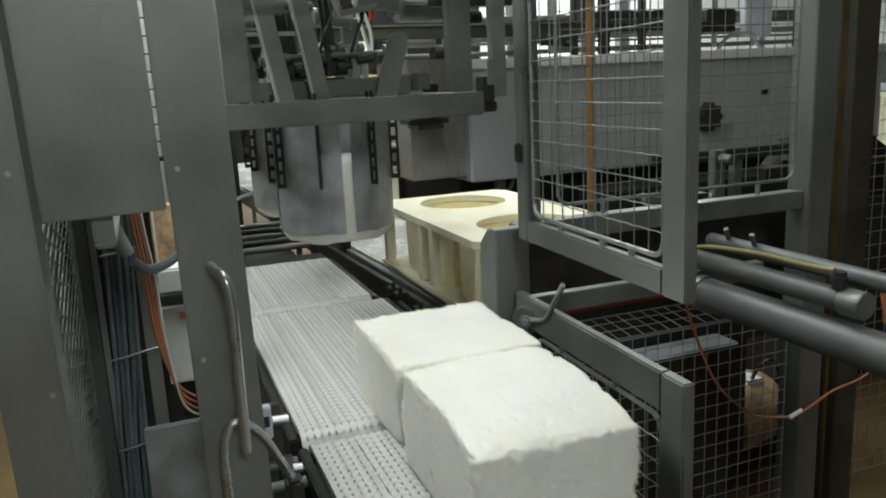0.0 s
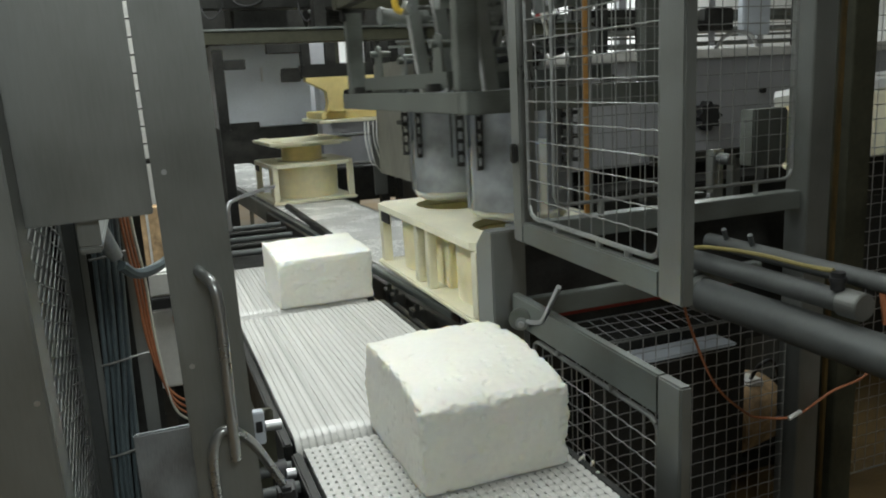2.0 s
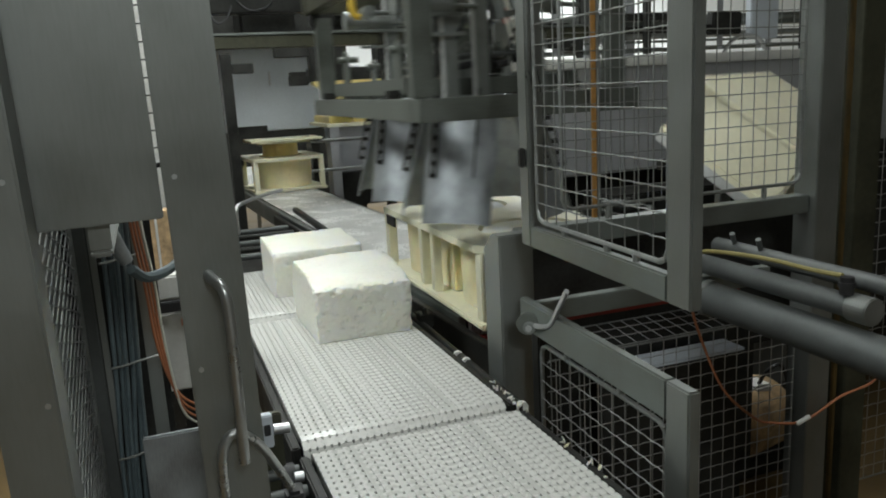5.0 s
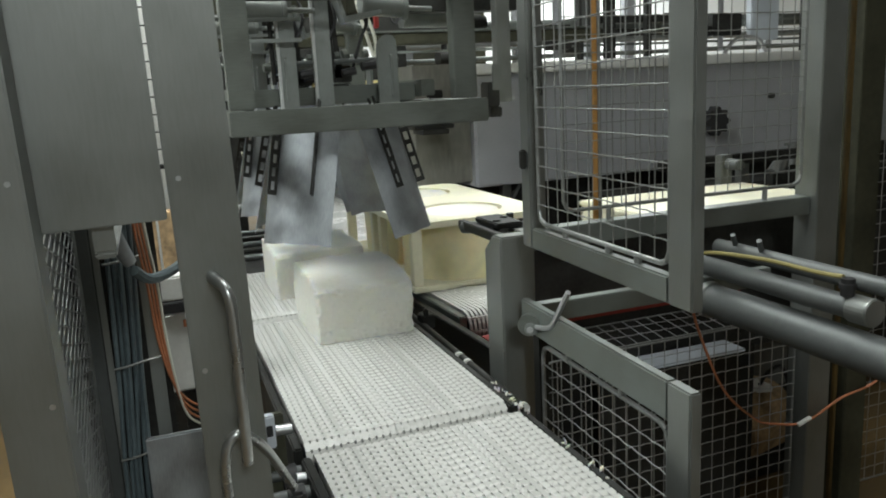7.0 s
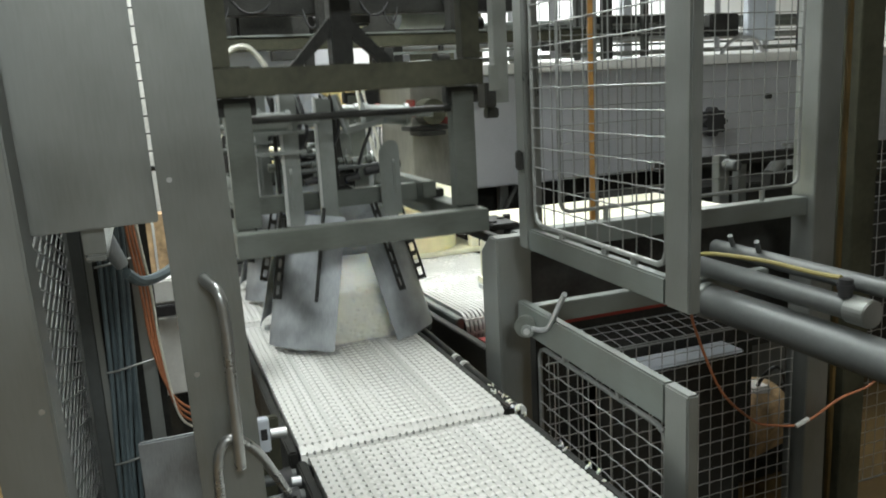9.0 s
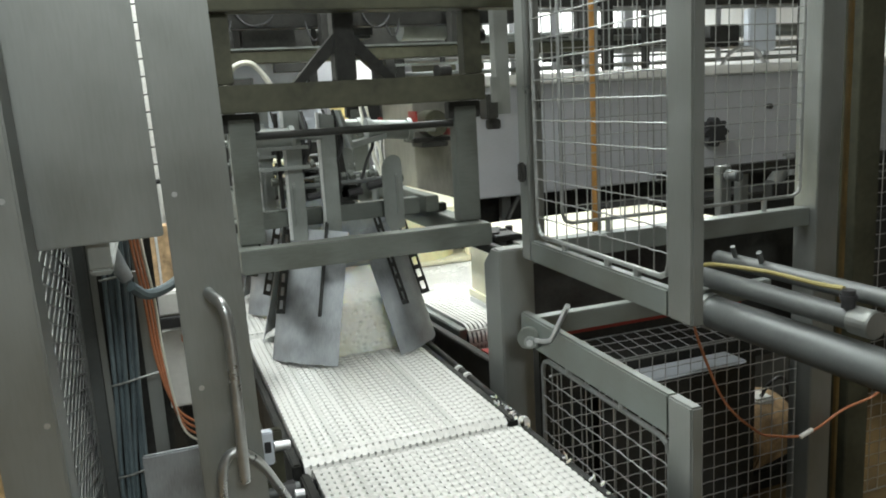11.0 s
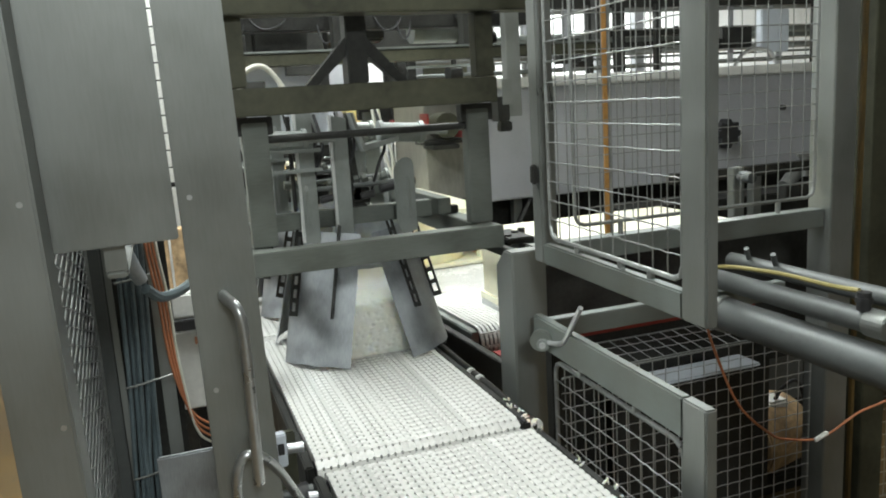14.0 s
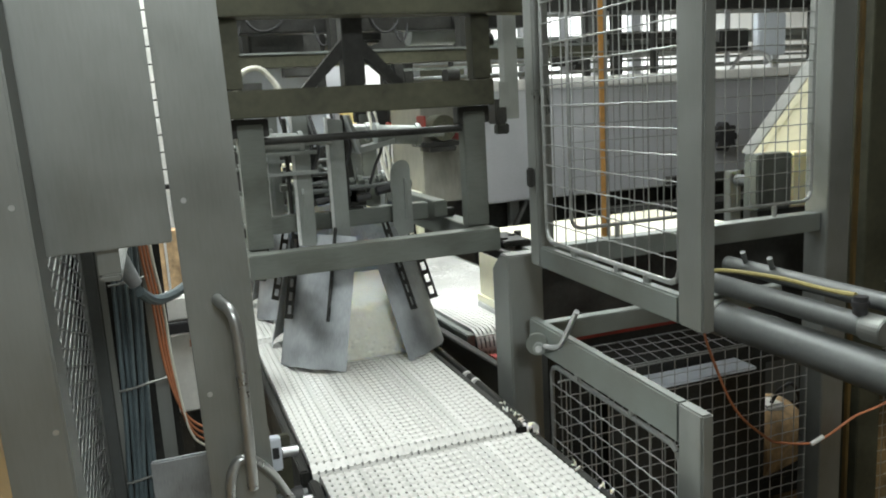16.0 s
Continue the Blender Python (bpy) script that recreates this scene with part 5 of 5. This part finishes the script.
solid("rear_panel", BROWN, over, (0.45, 1.86, 7.45, 7.47, 1.9, 2.8), (2.50, 3.28, 7.45, 7.47, 1.75, 2.8), (2.17, 2.28, 7.45, 7.47, 1.75, 2.8), (1.87, 2.16, 7.45, 7.47, 2.14, 2.8), bevel=0.003)
solid("rear_leg", DARK, over, (0.5, 0.58, 7.48, 7.56, 0, 2.8), (1.76, 1.84, 7.48, 7.56, 0, 2.8), (3.2, 3.28, 7.48, 7.56, 0, 2.8), bevel=0.003)
solid("gear_box", DARK, over, (0.55, 0.85, 4.5, 4.8, 2.02, 2.3), (1.05, 1.28, 4.45, 4.7, 2.07, 2.3), bevel=0.015)
solid("leg", DARK, over, (0.1, 0.18, 6.41, 6.49, 0, 2.14), (2.02, 2.1, 6.41, 6.49, 0, 2.14), (0.1, 0.18, 4.31, 4.39, 0, 2.11), bevel=0.004)
for x, z, r, l in ((0.95, 2.09, 0.055, 0.2), (1.45, 2.12, 0.07, 0.28), (1.75, 2.07, 0.05, 0.2)):
    bm = bmesh.new()
    rod(bm, (x, 4.5, z), (x + l, 4.52, z), r, 20)
    rod(bm, (x + l, 4.52, z), (x + l + 0.03, 4.522, z), r * 0.8, 20)
    part("motor", bm, LEVER if r > 0.06 else DARK, over, smooth=True)
for x, sag, w in ((0.36, 0.10, 0.15), (0.48, 0.04, 0.26), (0.86, 0.12, 0.12), (1.16, 0.06, 0.2), (1.30, 0.11, 0.1), (1.62, 0.05, 0.22)):
    pipe("hose", BLACK, over, [(x, 4.35, 2.36), (x + 0.1 * w, 4.3, 2.25 - sag), (x + 0.4 * w, 4.28, 2.17 - sag), (x + 0.85 * w, 4.3, 2.2 - 0.6 * sag), (x + w, 4.35, 2.36)], 0.006, n=6)
solid("cable_tray", GREY_PAINT, over, (0.25, 1.95, 4.34, 4.40, 2.243, 2.262), bevel=0.003)
press = thing("cheese_press", (1.7, 6.8, 0), "dark grey press frame with side plates", "machine")
solid("side_plate", GREY_PAINT, press, (1.50, 1.58, 6.8, 7.0, 0, 1.9), (2.2, 2.3, 6.8, 7.0, 0, 1.9), bevel=0.006)
solid("cross_plate", DARK, press, (1.582, 2.198, 6.85, 6.95, 1.45, 1.75), (1.582, 2.198, 6.85, 6.95, 0.7, 1.0), bevel=0.006)
solid("panel", GREY_PAINT, press, (1.582, 2.198, 6.96, 6.98, 1.0, 1.45), bevel=0.002)
rods("rail", GALV, press, ((1.3, 6.7, 1.05), (2.4, 6.7, 1.05)), ((1.3, 6.7, 1.3), (2.4, 6.7, 1.3)), r=0.015)
backm = thing("filling_machine", (0.2, 9.5, 0), "dark filling machine far along the lane", "machine")
solid("body", DARK, backm, (0.3, 2.6, 9.6, 10.4, 0.4, 1.42), bevel=0.02)
solid("hopper", GREY_PAINT, backm, (1.5, 2.6, 9.7, 10.3, 1.422, 2.0), bevel=0.02)
solid("leg", DARK, backm, (0.35, 0.45, 9.7, 9.8, 0, 0.4), (2.45, 2.55, 9.7, 9.8, 0, 0.4), bevel=0.006)
rack = thing("pipe_rack", (4.0, 6.9, 0), "grey pipework and frames standing behind the vat", "pipework")
for x in (2.2, 2.75, 3.3, 4.05, 4.5, 5.3, 6.2):
    solid("upright", GREY_PAINT, rack, (x, x + 0.09, 6.8, 6.9, 0, 3.6), bevel=0.006)
for i, z in enumerate((1.93, 2.06, 2.22, 2.45, 2.7)):
    rods("pipe", GALV if i % 2 else STEEL_H, rack, ((2.0, 6.74, z), (7.0, 6.74, z + 0.02)), r=0.022 + 0.008 * (i % 3), n=14)
for x, z in ((2.45, 1.95), (3.0, 2.1), (3.7, 2.0), (4.75, 2.15), (5.1, 1.95)):
    bm = bmesh.new()
    rod(bm, (x, 6.6, z), (x + 0.12, 6.62, z), 0.06, 16)
    rod(bm, (x + 0.06, 6.6, z), (x + 0.06, 6.6, z + 0.14), 0.025, 12)
    part("valve", bm, DARK, rack, "dark valve body", smooth=True)
solid("agitator_bridge", STEEL_H, rack, (1.9, 7.0, 6.1, 6.25, 2.12, 2.16), (1.9, 7.0, 6.1, 6.13, 1.98, 2.0), bevel=0.004)

solid("dark_beam", DARK, rack, (3.1, 6.9, 6.0, 6.08, 2.40, 2.50), (3.55, 4.45, 6.0, 6.06, 2.165, 2.225), bevel=0.004, label="dark beam of the agitator drive")
solid("drive_unit", DARK, rack, (4.86, 5.18, 5.98, 6.09, 2.03, 2.225), (3.2, 3.42, 5.98, 6.09, 1.96, 2.16), bevel=0.012, label="dark drive unit")
solid("switch_box", CABINET, rack, (5.3, 5.62, 6.0, 6.08, 1.98, 2.36), bevel=0.01, label="pale blue-grey switch box")
solid("bridge_post", GREY_PAINT, rack, *[(x, x + 0.06, 6.09, 6.099, 1.9, 2.5) for x in (3.3, 4.2, 5.0, 5.45, 6.3)], bevel=0.002)
solid("lower_beam", DARK, rack, (3.2, 5.0, 6.0, 6.05, 2.055, 2.115), bevel=0.004)
solid("bracket_post", DARK, rack, *[(x, x + w, 5.93, 5.99, 1.84, 2.42) for x, w in ((3.02, 0.05), (3.46, 0.04), (3.72, 0.09), (4.12, 0.05), (5.85, 0.07))], bevel=0.003)
pipe("bent_pipe", BRIGHT, rack, [(4.95, 5.95, 1.86), (5.05, 5.95, 1.97), (5.2, 5.95, 2.01), (5.35, 5.95, 1.98), (5.42, 5.95, 1.88)], 0.018)


# ---- movement ----
def motions():
    # carriage: sideways from the belts to the moulds and back, then down on the next blocks
    run = [(0, 0, 0), (0.2, 0.015, 0), (0.5, 0.115, 0), (0.8, 0.238, 0), (1.0, 0.31, 0), (1.2, 0.38, 0), (1.5, 0.50, 0), (1.8, 0.627, 0), (2.0, 0.70, 0), (2.1, 0.728, 0),
           (2.3, 0.738, 0), (3.0, 0.738, 0), (4.2, 0.738, 0), (4.5, 0.735, 0), (5.9, 0.01, 0), (6.2, 0, 0), (7.0, 0, 0), (8.3, 0, 0), (8.5, 0, -0.015), (8.7, 0, -0.13), (8.9, 0, -0.27),
           (9.0, 0, -0.325), (9.15, 0, -0.333), (11.0, 0, -0.333), (14.0, 0, -0.333), (16.0, 0, -0.333)]
    walk(carriage, [(t, pose(BASE[0] + x, BASE[1], BASE[2] + z)) for t, x, z in run])
    # jaws: shut round the cheese, then open
    swing = [(0, 0), (2.6, 0), (2.8, 0.5), (3.0, 5), (3.2, 12), (3.4, 16), (3.6, 17), (5.0, 17), (8.0, 17), (12.0, 17), (16.0, 17)]
    for jaw, mid, place in JAWS:
        axis = Vector((math.sin(mid), -math.cos(mid), 0))
        walk(jaw, [(t, Matrix.Translation(place) @ Matrix.Rotation(radians(a), 4, axis)) for t, a in swing])
    # blocks on the belts: position of the front face along the belt
    front = [(0, 1.145), (0.25, 1.26), (0.5, 1.35), (0.7, 1.376), (0.9, 1.38), (2.2, 1.38), (2.35, 1.40), (2.5, 1.45), (3.0, 1.74), (3.5, 2.03), (4.0, 2.33), (4.3, 2.43), (4.6, 2.445), (9.0, 2.445), (16, 2.445)]
    walk(block_front, [(t, pose(0.603, y + 0.1925, Z0)) for t, y in front])
    back = [(0, 1.60), (0.25, 1.77), (0.5, 1.935), (1.0, 2.25), (1.5, 2.55), (2.0, 2.86), (2.3, 3.03), (2.5, 3.10), (2.7, 3.115), (4.2, 3.115), (5.5, 3.09), (9.0, 3.09), (16, 3.09)]
    walk(block_rear, [(t, pose(0.632 - 0.04 * min(1, max(0, (y - 1.6) / 1.5)), y + 0.188, Z0)) for t, y in back])
    # cheeses in the jaws: carried over, dropped into the mould, taken away with it
    away = [(4.6, 0.0), (5.2, 0.05), (6.3, 0.33), (6.5, 0.39), (7.0, 0.62), (7.5, 0.76), (8.0, 0.96), (8.5, 1.15), (8.8, 1.22), (9.0, 1.25), (9.2, 1.27), (11.0, 1.32), (14.6, 1.32), (15.0, 1.5), (15.6, 1.9), (16.0, 2.25)]

    def lane_x(y):
        return MX - 0.07 * min(1.0, max(0.0, y))
    for ob, gy in zip(pressed, GY):
        rows = [(t, pose(GX + x, gy, 1.222)) for t, x, z in run if t <= 2.3] + [(2.8, pose(GX + 0.738, gy, 1.2)), (3.0, pose(GX + 0.735, gy, 1.13)), (3.3, pose(MX + 0.02, gy - 0.02, ZL + 0.03)), (4.0, pose(MX, gy - 0.03, ZL + 0.024))]
        walk(ob, rows + [(t, pose(lane_x(y), gy - 0.03 + y, ZL + 0.024)) for t, y in away])
    walk(mould_lane, [(t, pose(lane_x(y), 2.90 + y, ZL)) for t, y in [(0, 0.0), (4.0, 0.0)] + away])
    # mould further along the lane, with its lid
    far = [(0, 5.25), (0.6, 5.36), (1.0, 5.5), (1.4, 5.7), (1.8, 5.98), (2.1, 6.15), (2.6, 6.2), (3.0, 6.32), (3.4, 6.58), (4.0, 6.78), (4.4, 6.9), (6.0, 7.5), (8.0, 8.2), (10.0, 8.6), (16.0, 8.65)]
    walk(mould_far, [(t, pose(1.155 - LANE_TURN * (y - 5.9), y - 0.14, ZL, 0, 0, math.degrees(LANE_TURN))) for t, y in far])
    walk(lid_far, [(t, pose(1.155 - LANE_TURN * (y - 5.9), y - 0.14, ZL + 0.286, 0, 0, math.degrees(LANE_TURN))) for t, y in far])
    # belts
    transfer_belt.drive([(0, 0.0), (0.25, 0.17), (0.5, 0.335), (1.0, 0.65), (1.5, 0.95), (2.0, 1.26), (3.0, 1.86), (3.5, 2.15), (4.0, 2.45), (4.2, 2.53), (4.4, 2.56), (4.6, 2.565)])
    infeed_belt.drive([(0, 0.0), (0.25, 0.115), (0.5, 0.205), (0.7, 0.231), (0.9, 0.235), (2.2, 0.235), (2.35, 0.255), (2.5, 0.305), (3.0, 0.595), (3.15, 0.65), (3.25, 0.66)])
    rear_belt.drive([(0, 0.0), (1.0, 0.63), (2.0, 1.26), (2.3, 1.43), (2.5, 1.5), (2.7, 1.515), (4.0, 1.515)])
    walk(stop, [(t, pose(1.05 + x, 2.35, 1.2)) for t, x in ((0, 0.75), (4.5, 0.75), (5.2, 0.3), (6.0, 0.0), (9.0, 0.0), (16.0, 0.0))])
    # turner: a mould comes in upright, is swung over on its side, then slides towards the lane
    def tilted(x, z, a, y=2.9, yaw=-44):
        corner = Vector((-MW / 2, -MT / 2, MH))
        turned = Matrix.Rotation(radians(yaw), 4, "Z") @ Matrix.Rotation(radians(-a), 4, "Y")
        return Matrix.Translation(Vector((x, y, z)) - turned @ corner) @ turned
    turn = [(0, 3.5, 1.53, 0), (1.0, 3.5, 1.51, 0), (1.5, 3.05, 1.51, 0), (1.9, 2.76, 1.51, 4), (2.2, 2.69, 1.50, 24), (2.6, 2.55, 1.465, 42), (3.0, 2.51, 1.36, 60), (3.3, 2.54, 1.30, 72), (3.6, 2.575, 1.28, 85), (4.0, 2.57, 1.245, 94), (4.2, 2.56, 1.225, 100)]
    rows = [(t, tilted(x, z, a)) for t, x, z, a in turn]
    rows += [(t, tilted(*q)) for t, *q in ((4.8, 2.44, 1.14, 135, 2.72, -58), (5.4, 2.4, 1.0, 165, 2.45, -76), (5.9, 2.32, 0.925, 180, 2.32, -90))]
    slide = [(6.3, 2.16), (6.5, 2.06), (7.0, 1.68), (7.5, 1.46), (8.0, 1.25), (8.4, 1.22), (9.0, 1.22), (11.0, 1.17), (16.0, 1.17)]
    walk(mould_turn, rows + [(t, tilted(x, 0.925, 180, 2.32, -90)) for t, x in slide])
    # mould stand-in: comes in with each mould, sinks as it tips, and runs back
    lift = [(0, 0.9, 0), (1.0, 0.75, 0), (1.5, 0.12, 0), (1.9, 0.03, 0), (2.2, 0.02, 0), (2.5, 0.0, -0.055), (2.8, -0.03, -0.085), (3.0, -0.055, -0.11), (3.2, -0.08, -0.175), (3.4, -0.08, -0.26), (3.7, -0.06, -0.36), (4.2, 0.0, -0.42),
            (5.0, 1.1, -0.42), (9.0, 1.1, -0.2), (12.0, 1.1, 0), (13.5, 0.9, 0), (14.1, 0.5, 0), (14.5, 0.15, 0.02), (14.9, 0.07, 0.02), (15.3, 0.01, 0), (15.7, -0.01, -0.05), (16.0, -0.04, -0.09)]
    rest = MOULD_END - Vector(turner["base"])
    walk(mould_end, [(t, pose(rest.x + x, rest.y, rest.z + z)) for t, x, z in lift])
    turn2 = [(0, 5.6, 1.51, 0), (4.0, 5.6, 1.51, 0), (8.0, 5.2, 1.51, 0), (12.6, 4.0, 1.51, 0), (13.5, 3.5, 1.51, 0), (14.1, 3.05, 1.51, 0), (14.5, 2.88, 1.51, 0), (15.0, 2.78, 1.51, 3), (15.3, 2.70, 1.51, 20), (15.7, 2.55, 1.47, 41), (16.0, 2.50, 1.40, 56)]
    walk(mould_next, [(t, tilted(x, z, a)) for t, x, z, a in turn2])


motions()
